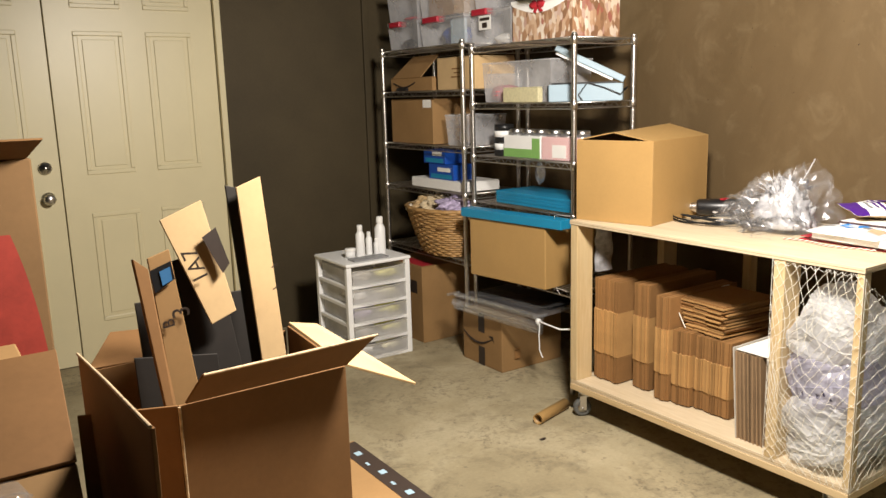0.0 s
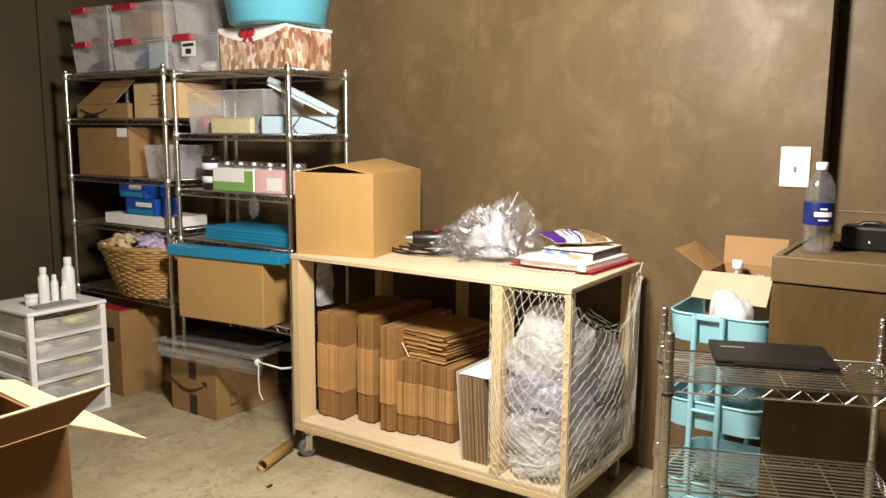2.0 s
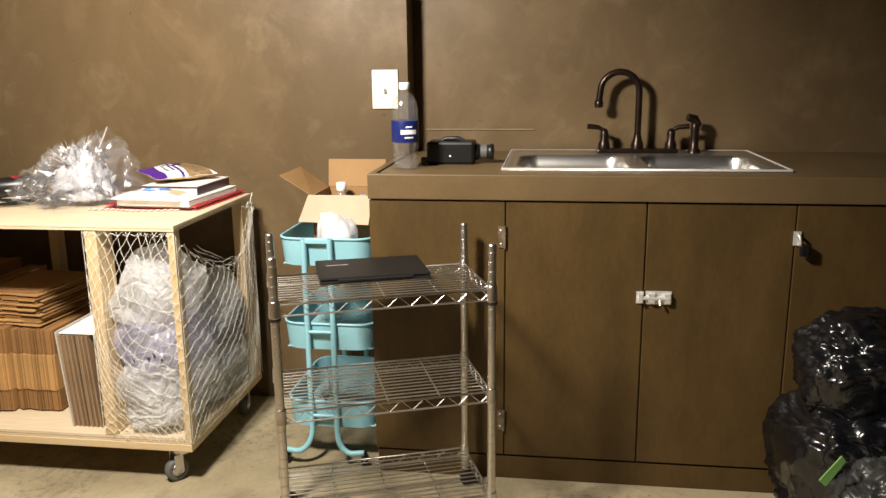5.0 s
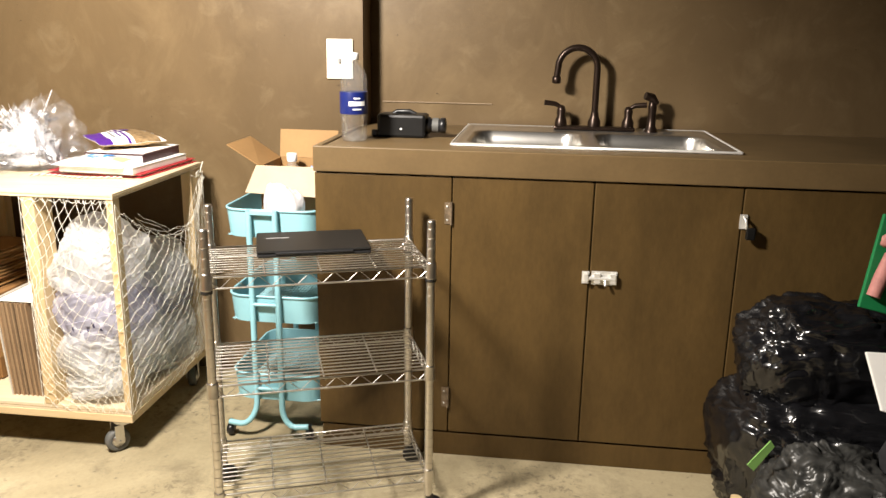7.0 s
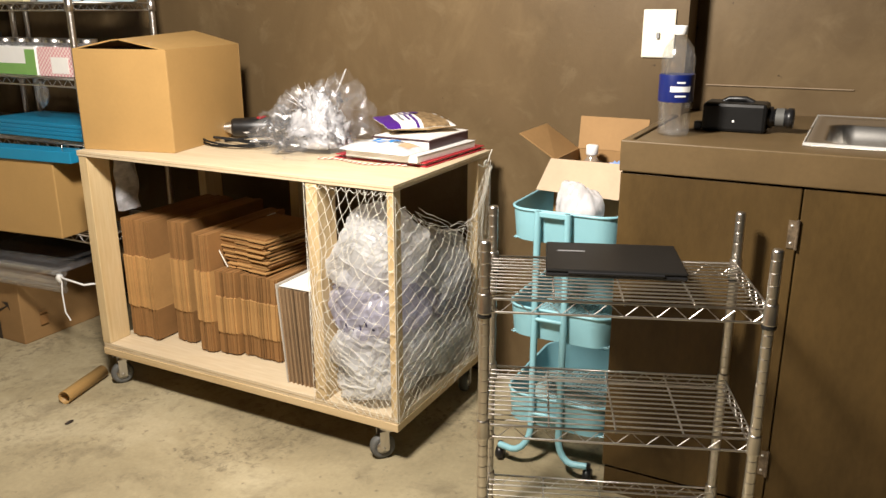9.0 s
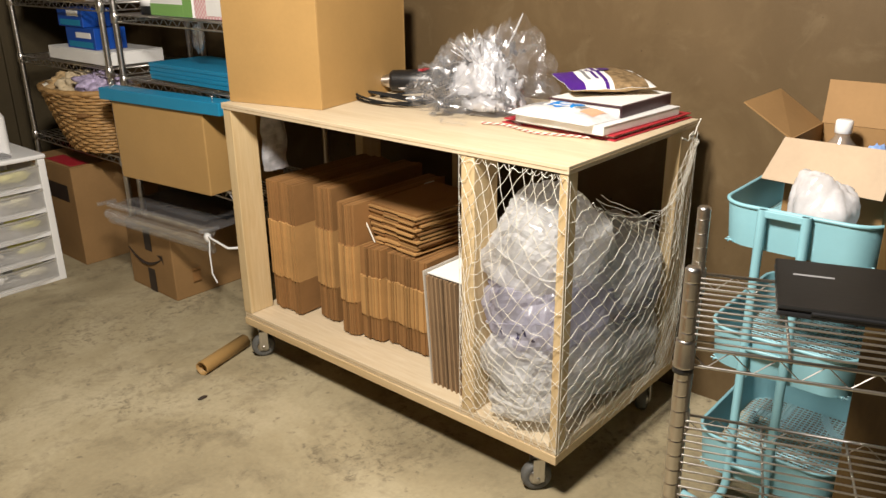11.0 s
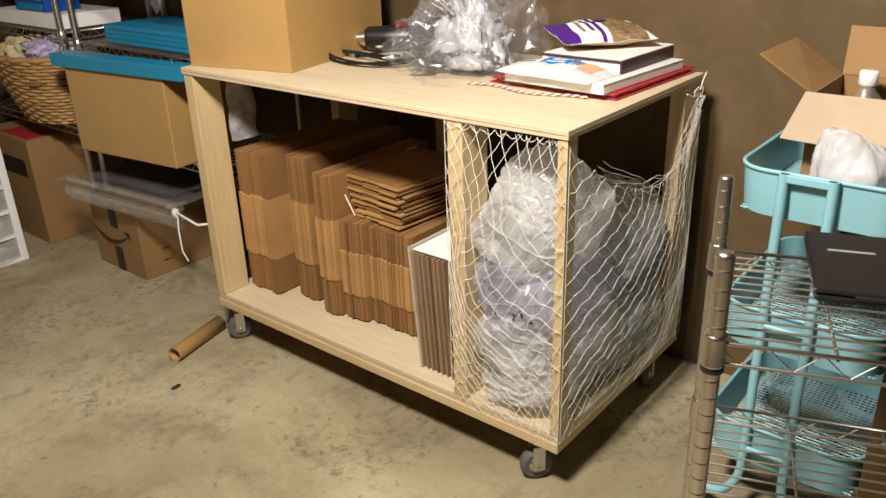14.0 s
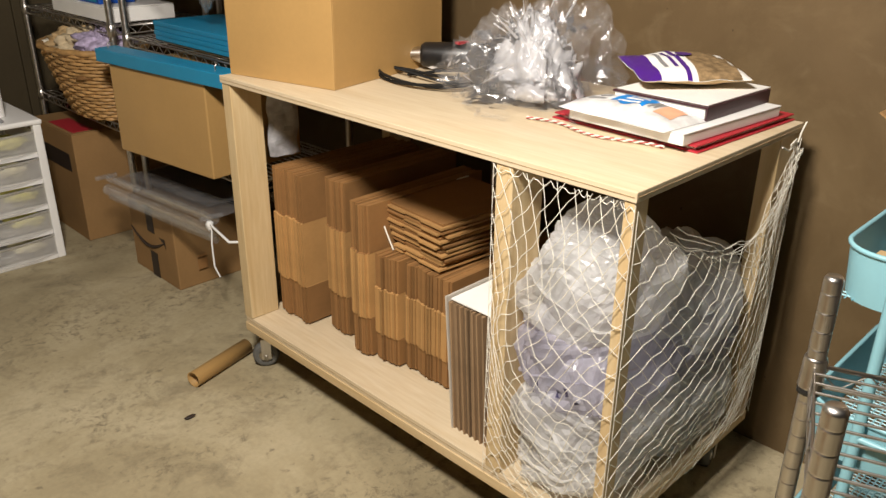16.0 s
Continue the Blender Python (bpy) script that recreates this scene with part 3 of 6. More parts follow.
for a, b in (((2.997, 2.254, 0.116), (3.016, 3.44, 0.1405)), ((3.584, 2.254, 0.116), (3.603, 3.44, 0.1405)), ((3.0165, 2.254, 0.116), (3.5835, 2.273, 0.1405)), ((3.0165, 3.421, 0.116), (3.5835, 3.44, 0.1405))):
    part("base_rail", Shape().box(a, b), PINE_Y, cart, bevel=0.002)
for a, b in (((2.998, 3.403, 0.1605), (3.085, 3.44, 0.8115)), ((2.998, 2.497, 0.1605), (3.085, 2.535, 0.8115)), ((2.998, 2.2545, 0.1605), (3.036, 2.275, 0.8115)),
             ((3.516, 2.2545, 0.1605), (3.602, 2.292, 0.8115)), ((3.516, 3.403, 0.1605), (3.602, 3.44, 0.8115)), ((3.56, 3.0, 0.1605), (3.602, 3.038, 0.8115))):
    part("post", Shape().box(a, b), PINE_Z, cart, bevel=0.002)


def caster(x, y, ang):
    """Swivel caster with a grey wheel."""
    q = Matrix.Translation((x, y, 0)) @ Matrix.Rotation(ang, 4, "Z")
    c = part("caster", Shape().box((-0.036, -0.03, 0.107), (0.036, 0.03, 0.1155), q).lathe([(0.028, 0.092), (0.03, 0.096), (0.03, 0.104), (0.02, 0.107)], (x, y, 0), 18).box((-0.034, -0.023, 0.03), (-0.006, -0.02, 0.094), q).box((-0.034, 0.02, 0.03), (-0.006, 0.023, 0.094), q), STEEL, cart, "zinc swivel caster", 0.001)
    ax = q.to_3x3() @ Vector((0, 1, 0))
    ctr = q @ Vector((-0.022, 0, 0.038))
    part("wheel", Shape().lathe([(0.02, -0.012), (0.03, -0.0155), (0.036, -0.011), (0.038, 0), (0.036, 0.011), (0.03, 0.0155), (0.02, 0.012)], ctr, 28, axis=ax), RUBBER, c)
    part("hub", Shape().lathe([(0, -0.0235), (0.006, -0.0235), (0.0065, -0.019), (0.018, -0.0165), (0.021, -0.012), (0.021, 0.012), (0.018, 0.0165), (0.0065, 0.019), (0.006, 0.0235), (0, 0.0235)], ctr, 14, axis=ax), STEEL, c)


for x, y, a in ((3.05, 2.315, -0.75), (3.05, 3.392, -0.6), (3.55, 2.31, 0.3), (3.55, 3.385, 1.2)):
    caster(x, y, a)


# net over the right bay: a front sheet and a side sheet that sags
def net(name, surf, nu, nv, r=0.00095):
    sh = Shape()
    for fam in (1, -1):
        for k in range(-nv, nu + nv + 1):
            pts = []
            for j in range(0, 2 * nv + 1):
                v = j / (2 * nv)
                u = (k + fam * j / 2.0) / nu if fam == 1 else (k - j / 2.0 + nv / 2) / nu
                if 0 <= u <= 1:
                    p = surf(u, v)
                    w = 0.0035 * (1 if (j + k) % 2 else -1)
                    pts.append(p + Vector((0.002, 0.003, 0.004)) * noise.noise(p * 45) + Vector((0, 0, w)) * (0 < j < 2 * nv))
                elif pts:
                    break
            if len(pts) > 1:
                sh.tube(pts, r, 4, False)
    for e in (0, 1):
        sh.tube([surf(e, j / 24) for j in range(25)], r, 4, False)
    sh.tube([surf(j / 40, 0) + Vector((0, 0, -0.012 * abs(math.sin(j * 0.9)))) for j in range(41)], r, 4, False)
    return part(name, sh, TWINE, cart, "off-white knotted string net")


def net_front(u, v):
    pull = math.sin(math.pi * u)
    y, z = 2.537 - 0.285 * u, 0.81 - 0.66 * v
    mid = math.sin(math.pi * min(1, v * 1.05))
    y += pull * (0.05 * math.sin(4.6 * v - 0.5) + 0.03 * noise.noise(Vector((u * 2.5, v * 3.5, 1))) + 0.012 * noise.noise(Vector((u * 7, v * 9, 5))))
    z += pull * mid * (-0.1 * (1 - 0.5 * u) + 0.06 * noise.noise(Vector((u * 2, v * 2.2, 4)))) + min(1, v * 6) * 0.008 * noise.noise(Vector((u * 7, v * 10, 8)))
    return Vector((2.993 - pull * mid * 0.03, y, z))


def net_side(u, v):
    pull = math.sin(math.pi * u)
    top = 0.8 - 0.175 * max(0.0, math.sin(math.pi * u ** 1.15)) ** 0.8
    z = top + (0.145 - top) * v
    x = 2.998 + 0.6 * u + pull * (0.085 * math.sin(math.pi * (0.15 + 0.85 * v)) + 0.02 * noise.noise(Vector((u * 3, v * 4, 2))) + 0.012 * noise.noise(Vector((u * 8, v * 7, 6))))
    bulge = pull * math.sin(math.pi * (0.1 + 0.85 * v)) * 0.035
    z += pull * min(1, 0.2 + v * 5) * (0.03 * noise.noise(Vector((u * 3, v * 3, 9))) + 0.012 * noise.noise(Vector((u * 8, v * 8, 3))))
    return Vector((x, 2.249 - bulge, z))


def net_bunch(u, v):
    """The spare net that hangs doubled from the back post."""
    w = 1 - u
    x = 3.588 - (0.03 + 0.14 * math.sin(2.2 * v)) * w + 0.014 * noise.noise(Vector((u * 6, v * 5, 7)))
    return Vector((x, 2.246 - 0.014 * math.sin(5 * u) - 0.02 * w * v, 0.798 - 0.02 * w - 0.26 * v - 0.04 * math.sin(3 * w) * v))


net("net", net_front, 10, 15, 0.00075)
net("net", net_side, 16, 14, 0.0007)
net("net_fold", net_bunch, 7, 11, 0.0005)
drape = Shape()
for k in range(4):
    drape.tube([net_side(j / 40, 0.012 * k) + Vector((0.004 * k, -0.003 * k, 0.012 * k + 0.012 * noise.noise(Vector((j * 0.3, k * 1.9, 0))))) for j in range(5, 38)], 0.0006, 4, False)
part("net_hem", drape, TWINE, cart, "bunched sagging hem of the net")
part("net_tie", Shape().tube([(3.5, 2.245, 0.8), (3.53, 2.243, 0.788), (3.56, 2.24, 0.8), (3.585, 2.246, 0.815), (3.602, 2.246, 0.832)], 0.0018, 6).tube([(3.54, 2.243, 0.79), (3.552, 2.24, 0.802), (3.545, 2.238, 0.81), (3.532, 2.242, 0.8), (3.54, 2.243, 0.79)], 0.0014, 6), TWINE, cart, "white cord tying the net to a post")


# air pillows in the netted bay
def pillow(at, size, seed, material, turn=0.0):
    """A soft inflated pouch with creases that run in to a flat welded seam."""
    off = Vector((seed * 5.1, seed * 2.7, seed * 3.3))
    m = Matrix.Translation(at) @ Matrix.Rotation(turn, 4, "X")

    def place(u, v):
        a, b_ = u * math.tau, (v - 0.5) * math.pi
        c, s_ = math.cos(b_), math.sin(b_)
        d_ = Vector((math.cos(a) * c, math.sin(a) * c, s_))
        box_ = Vector([math.copysign(abs(q_) ** 0.68, q_) for q_ in d_])
        near = 1 - abs(s_)
        k = 1 + 0.2 * noise.noise(d_ * 1.4 + off) - 0.06 * max(0, 0.25 - abs(noise.noise(d_ * 2.3 + off))) / 0.25
        k += 0.035 * near * noise.noise(Vector((a * 5.5, b_ * 1.4, seed))) + 0.034 * (1 - 2 * abs(noise.noise(d_ * 4.5 + off))) + 0.02 * (1 - 2 * abs(noise.noise(d_ * 11 + off)))
        return m @ (Vector((box_.x * size[0], box_.y * size[1], box_.z * size[2])) * k)

    white = material is PILLOW
    t = thing("air_pillow_bag", (at[0], at[1], at[2] - size[2]), "crumpled bag of clear plastic air pillows" if white else "crumpled bluish printed plastic packaging", "packaging", "packing plastic in the netted bay")
    part("pouch", Shape().grid(place, 84, 44, False), material, t)

    def edge(u, v):
        p = place(u, 0.5)
        o_ = p - Vector(at)
        return p + o_.normalized() * (-0.006 + 0.012 * v) + Vector((0, 0, 0.01 * noise.noise(Vector((u * 24, v, seed)))))

    part("seam", Shape().grid(edge, 80, 2), material, t)
    if not white:
        marks = Shape()
        for k in range(7):
            u = 0.42 + 0.02 * k
            marks.grid(lambda a_, b_, u=u, k=k: place(u + 0.007 * a_, 0.42 + 0.02 * (k % 3) + 0.03 * b_) + Vector((-0.002, -0.001, 0)), 2, 3)
        part("print_mark", marks, INKBLUE, t, "dark printed marks")


INKBLUE = surface("dark_blue_ink", (0.05, 0.045, 0.12), 0.5, vary=0.2, scale=40, bump=0)
PILES = ((3.125, 2.385, 0.595, 0.125, 0.118, 0.122, 0, 0.35), (3.15, 2.385, 0.44, 0.155, 0.12, 0.115, 1, -0.3), (3.16, 2.387, 0.33, 0.16, 0.118, 0.12, 0, 0.5), (3.18, 2.385, 0.225, 0.175, 0.116, 0.066, 0, -0.2),
         (3.36, 2.38, 0.465, 0.16, 0.119, 0.11, 0, -0.3), (3.38, 2.38, 0.41, 0.155, 0.118, 0.11, 1, 0.35), (3.37, 2.38, 0.3, 0.17, 0.118, 0.115, 0, -0.45), (3.4, 2.38, 0.22, 0.16, 0.115, 0.06, 0, 0.15),
         (3.49, 2.39, 0.47, 0.09, 0.108, 0.09, 0, 0.3), (3.51, 2.385, 0.42, 0.08, 0.108, 0.12, 0, 0.0), (3.25, 2.4, 0.5, 0.13, 0.11, 0.1, 0, 0.6))
for k, (x, y, z, a, b, c, tint, turn) in enumerate(PILES):
    pillow((x, y, z), (a, b, c), k + 1, (PILLOW, PILLOW_BLUE)[tint], turn)


# ---- folded cartons in the cart ----
def carton_mesh(h, d, th):
    levels = ((0.006, 0.004, 0), (h * 0.27, 0.004, 0), (h * 0.274, 0, 0.0004), (h * 0.7, 0, 0.0004), (h * 0.704, 0.005, 0), (h, 0.005, 0))
    sh = Shape().loft([[(x, y, z), (d, y, z), (d, y + th, z), (x, y + th, z)] for z, x, y in levels])
    me = build("carton", sh, KRAFT_DARK)
    me.materials.append(KRAFT_BAND)
    for i, p in enumerate(me.polygons):
        zc = p.center.z
        p.material_index = 1 if h * 0.272 < zc < h * 0.702 else 0
    return me


def bundle(y0, y1, x0, z1, depth, label, th=0.0074):
    b = thing("carton_bundle", (x0, y0, 0.1605), label, "cardboard boxes", "bundles of folded cartons")
    me = carton_mesh(z1 - 0.1605, depth, th * 0.985)
    n = int(round((y1 - y0) / th))
    for i in range(n):
        o = new("carton", me)
        o.parent = b
        o.matrix_basis = pose(random.uniform(-0.002, 0.003) + 0.0025 * math.sin(i * 0.55 + y0 * 9) + 0.004 * (i % 5 == 0), i * (y1 - y0) / n, 0, 0, 0, random.uniform(-0.12, 0.12)) @ Matrix.Diagonal((1, random.uniform(0.8, 0.97), random.uniform(0.988, 1.0), 1))
    return b


random.seed(4)
bundle(3.266, 3.398, 3.086, 0.59, 0.42, "tight bundle of flat folded brown cartons on edge")
bundle(3.138, 3.222, 3.124, 0.592, 0.4, "narrow bundle of flat folded brown cartons on edge")
bundle(3.02, 3.084, 3.095, 0.573, 0.4, "thin bundle of flat folded brown cartons on edge")
bundle(2.934, 3.016, 3.11, 0.452, 0.4, "short bundle of flat folded brown cartons on edge")
bundle(2.775, 2.928, 3.132, 0.447, 0.4, "short wide bundle of flat folded brown cartons on edge")
lay = thing("carton_bundle", (3.3, 2.93, 0.454), "flat stack of folded cartons tied with white string", "cardboard boxes", "bundles of folded cartons")
q = Matrix.Translation((3.16, 2.93, 0)) @ Matrix.Rotation(radians(-5), 4, "Z")
for i in range(20):
    j, w_ = random.uniform(-0.006, 0.006), random.uniform(-0.012, 0.004)
    z_ = 0.4535 + i * 0.00565
    levels = ((-0.112 - j + 0.012 * (i % 2), 0.006 * (i % 3) + j, 0), (-0.03 + w_, 0.006 * (i % 3) + j, 0), (-0.0295 + w_, 0.004 + j, 0.0004), (0.03 + w_, 0.004 + j, 0.0004), (0.0305 + w_, 0.005 * (i % 2) + j, 0), (0.118 + j - 0.003 * (19 - i), 0.005 * (i % 2) + j, 0))
    part("carton", Shape().loft([[q @ Vector(p) for p in ((x, y, z_ + e), (x, y, z_ + e + 0.005), (0.28 + j, y, z_ + e + 0.005), (0.28 + j, y, z_ + e))] for y, x, e in levels]), (KRAFT_BAND, KRAFT_DARK, KRAFT_BAND)[i % 3], lay)
part("string", Shape().tube([q @ Vector(p) for p in ((-0.009, 0.117, 0.5665), (-0.011, 0.1, 0.52), (-0.011, 0.055, 0.4555))], 0.0022, 6).tube([q @ Vector(p) for p in ((-0.009, 0.117, 0.5665), (0.28, 0.112, 0.568))], 0.0022, 6), TWINE, lay, "white string")
GREYBOARD = surface("pale_grey_board", (0.5, 0.46, 0.4), 0.7, vary=0.1, scale=9)
fb = thing("mailer_bundle", (3.2, 2.62, 0.1605), "stack of brown-edged flat mailers with a white cover board", "cardboard boxes")
mm = build("mailer", Shape().box((0, 0, 0), (0.33, 0.0036, 0.305)), surface("mailer_board", (0.34, 0.22, 0.12), 0.7, vary=0.12, scale=9, per_object=0.6))
for i in range(20):
    o = new("mailer", mm)
    o.parent = fb
    o.matrix_basis = pose(-0.158 + 0.003 * (i % 3) + random.uniform(-0.001, 0.001), -0.048 + i * 0.0052, 0.0, random.uniform(-0.5, 0.3) - 3.5, 0, random.uniform(-0.7, 0.7))
part("cover_board", Shape().sheet([(3.04, 2.674, 0.1615), (3.04, 2.698, 0.477), (3.36, 2.698, 0.477), (3.36, 2.674, 0.1615)], 0.0045), GREYBOARD, fb, "pale grey cover board")
part("top_sheet", Shape().box((3.05, 2.575, 0.469), (3.35, 2.69, 0.4715)), PAPER, fb, "white paper on top")
sl = thing("packing_sleeve", (3.135, 3.39, 0.61), "grey printed plastic packing sleeve hung inside the cart", "packaging")


def sleeve_face(u, v):
    p = Vector((3.095 + 0.08 * u, 3.4, 0.8 - 0.19 * v))
    return p + Vector((0.01 * noise.noise(Vector((3, v * 3, 1))), 0.009 * noise.noise(Vector((u * 2.5, v * 4, 6))) - 0.02 * u - 0.01 * math.sin(math.pi * u), 0.008 * noise.noise(Vector((u * 3, v, 2)))))


part("sheet", Shape().grid(sleeve_face, 18, 30), film("printed_grey_film", (0.36, 0.36, 0.38), 0.85, 0.6), sl)
for k in range(5):
    v0, u0 = 0.1 + 0.17 * k, 0.2 + 0.25 * (k % 2)
    part("print_mark", Shape().grid(lambda a_, b_, u0=u0, v0=v0: sleeve_face(u0 + 0.3 * a_, v0 + 0.06 * b_) + Vector((-0.001, -0.002, 0)), 4, 3), GREY, sl)


# ---- wire shelving ----
def wire_shelf(parent, m, length, depth, z, gap=0.022, r=0.0022, truss=0.026):
    """Wires along local x on an edge frame with zigzag trusses and lower rods."""
    def rod(pts, rr, n=5):
        return Shape().tube([m @ Vector(p) for p in pts], rr, n, False)

    X, Y = length / 2, depth / 2
    frame_ = part("wire_shelf", rod([(-X, -Y, z), (X, -Y, z), (X, Y, z), (-X, Y, z), (-X, -Y, z)], r * 1.6), CHROME, parent)
    n = max(4, int(depth / gap))
    for i in range(1, n):
        y = -Y + depth * i / n
        part("wire", rod([(-X, y, z), (X, y, z)], r), CHROME, frame_)
    for k in (-1, 0, 1):
        part("cross_wire", rod([(k * X / 2, -Y, z - 0.004), (k * X / 2, Y, z - 0.004)], r * 1.2), CHROME, frame_)
    for g in (-1, 1):
        part("lower_rod", rod([(g * X, -Y, z - truss), (g * X, Y, z - truss)], r * 1.4), CHROME, frame_)
        part("lower_rod", rod([(-X, g * Y, z - truss), (X, g * Y, z - truss)], r * 1.4), CHROME, frame_)
        k = int(depth / 0.055)
        part("truss", rod([(g * X, -Y + depth * i / (2 * k), z - (truss if i % 2 else 0)) for i in range(2 * k + 1)], r * 0.68, 4), CHROME, frame_)
        k = int(length / 0.055)
        part("truss", rod([(-X + length * i / (2 * k), g * Y, z - (truss if i % 2 else 0)) for i in range(2 * k + 1)], r * 0.68, 4), CHROME, frame_)


def post(m, x, y, z0, z1, r=0.0115, groove=0.94):
    """A grooved tubular post with a cap."""
    sh = Shape()
    prof = []
    z = z0
    while z < z1 - 0.03:
        prof += [(r, z + 0.0004), (r, z + 0.0016), (r, z + 0.0222), (r, z + 0.0234), (r * groove, z + 0.024), (r * groove, z + 0.0248)]
        z += 0.025
    prof += [(r, z + 0.0004), (r, z + 0.0016), (r, z1 - 0.006)]
    prof += [(r, z1 - 0.004), (r * 0.8, z1), (0, z1)]
    return sh.lathe(prof, m @ Vector((x, y, 0)), 14)


def rack(name, label, x, y0, y1, depth, levels, top, group):
    m = Matrix.Translation((x, (y0 + y1) / 2, 0)) @ Matrix.Rotation(math.pi / 2, 4, "Z")
    t = thing(name, (x, (y0 + y1) / 2, 0), label, "shelving", group)
    L = y1 - y0
    for u in (-L / 2, L / 2):
        for v in (-depth / 2, depth / 2):
            part("post", post(m, u, v, 0.0, top, 0.0115, 0.985), CHROME, t)
            for z in levels:
                part("collar", Shape().lathe([(0.0125, z - 0.03), (0.0165, z - 0.028), (0.0145, z + 0.008), (0.0125, z + 0.01)], m @ Vector((u, v, 0)), 12), CHROME, t)
    for z in levels:
        wire_shelf(t, m, L, depth, z)
    return t


rack("wire_shelving_unit", "chrome wire shelving unit crowded with boxes, in the corner", 3.303, 4.346, 5.121, 0.349, (1.578, 1.355, 1.072, 0.836, 0.497), 1.598, "wire shelving units")
rack("wire_shelving_unit", "chrome wire shelving unit crowded with jars and bins", 3.342, 3.601, 4.318, 0.354, (1.5555, 1.2875, 1.033, 0.804, 0.47), 1.573, "wire shelving units")


# ---- boxes and bins ----
BEFORE = set(scene.objects)


def carton(name, a, b, label, material=None, rz=0.0, seam=True, group="", flaps=(), category="box", tape=None, lid=True):
    """A closed cardboard box: walls, top flaps that meet at a seam, optional tape."""
    material = material or KRAFT
    c = ((a[0] + b[0]) / 2, (a[1] + b[1]) / 2)
    t = thing(name, (c[0], c[1], a[2]), label, category, group, rz)
    q = Matrix.Translation((c[0], c[1], 0)) @ Matrix.Rotation(radians(rz), 4, "Z") @ Matrix.Translation((-c[0], -c[1], 0))
    part("body", Shape().box(a, (b[0], b[1], b[2] - 0.005), q), material, t, bevel=0.003)
    mid = (a[1] + b[1]) / 2
    part("flap", Shape().box((a[0] + 0.001, a[1] + 0.001, b[2] - 0.0045), (b[0] - 0.001, mid - 0.001, b[2]), q), material, t, bevel=0.0015)
    part("flap", Shape().box((a[0] + 0.001, mid + 0.001, b[2] - 0.0045), (b[0] - 0.001, b[1] - 0.001, b[2]), q), material, t, bevel=0.0015)
    if tape:
        part("tape", Shape().box((a[0] + 0.002, mid - 0.025, b[2] + 0.0004), (b[0] - 0.002, mid + 0.025, b[2] + 0.001), q), tape, t)
    return t, q


def tote(name, a, b, label, lid, clip=None, group="clear storage totes"):
    """A clear tapered tub with a rim and, if asked, a lid with clips."""
    t = thing(name, ((a[0] + b[0]) / 2, (a[1] + b[1]) / 2, a[2]), label, "storage bin", group)
    i, h = 0.012, b[2] - a[2]
    sh = Shape()
    lo, hi = [(a[0] + i, a[1] + i), (b[0] - i, a[1] + i), (b[0] - i, b[1] - i), (a[0] + i, b[1] - i)], [(a[0], a[1]), (b[0], a[1]), (b[0], b[1]), (a[0], b[1])]
    zt = b[2] - (0.014 if lid else 0.0)
    for k in range(4):
        p, q = k, (k + 1) % 4
        sh.put([(*lo[p], a[2]), (*lo[q], a[2]), (*hi[q], zt), (*hi[p], zt)], [(0, 1, 2, 3)])
    sh.put([(*p, a[2]) for p in lo], [(0, 1, 2, 3)])
    part("tub", sh, TOTE, t)
    rim = Shape()
    for k in range(4):
        rim.tube([(*hi[k], zt), (*hi[(k + 1) % 4], zt)], 0.004, 6)
    part("rim", rim, TOTE, t)
    if lid:
        part("lid", Shape().box((a[0] - 0.004, a[1] - 0.004, zt + 0.004), (b[0] + 0.004, b[1] + 0.004, b[2])), lid, t, bevel=0.004)
    if clip:
        w = (b[1] - a[1])
        part("clip", Shape().box((a[0] - 0.014, a[1] + w * 0.55, b[2] - 0.028), (a[0] + 0.04, a[1] + w * 0.9, b[2] + 0.003)), clip, t, "red clip", 0.004)
    return t


tote("storage_tote", (3.36, 5.1, 1.604), (3.66, 5.43, 1.765), "clear plastic tote with dark contents and red clips", TOTE, REDCLIP)
tote("storage_tote", (3.36, 5.1, 1.768), (3.66, 5.43, 1.945), "clear plastic tote stacked on another, red clips", TOTE, REDCLIP)
tote("storage_tote", (3.36, 4.64, 1.604), (3.66, 5.07, 1.76), "clear plastic tote with blue things inside", TOTE, REDCLIP)
tote("storage_tote", (3.36, 4.64, 1.763), (3.66, 5.07, 1.935), "clear plastic tote with a cardboard box inside", TOTE, REDCLIP)
tote("storage_tote", (3.36, 4.25, 1.576), (3.66, 4.59, 1.758), "clear plastic tote with a paper label and red clips", TOTE, REDCLIP)
tote("storage_tote", (3.37, 4.22, 1.761), (3.66, 4.57, 1.955), "frosted plastic tote with a white lid", WHITE)
for nm, a, b, mt, lb in (("folded_cloth", (3.4, 5.14, 1.606), (3.62, 5.4, 1.68), BLACKCLOTH, "dark folded cloth inside a tote"), ("blue_bowl", (3.42, 4.78, 1.606), (3.6, 4.98, 1.72), DEEPBLUE, "round blue plastic thing inside a tote"),
                          ("small_carton", (3.4, 4.78, 1.766), (3.62, 5.03, 1.9), KRAFT, "small carton inside a tote"), ("yarn_ball", (3.41, 4.29, 1.578), (3.6, 4.5, 1.64), PAPER, "cream wad inside a tote"),
                          ("red_trim", (3.4, 5.15, 1.77), (3.6, 5.38, 1.8), REDCLIP, "red and blue bundle inside a tote")):
    c, e = [(a[i] + b[i]) / 2 for i in range(3)], [(b[i] - a[i]) / 2 for i in range(3)]
    if nm == "small_carton":
        solo(nm, Shape().box(a, b), mt, lb, "box", bevel=0.003)
    else:
        solo(nm, Shape().blob(c, e, len(nm), 0.15, 2, 28), mt, lb, "household item")
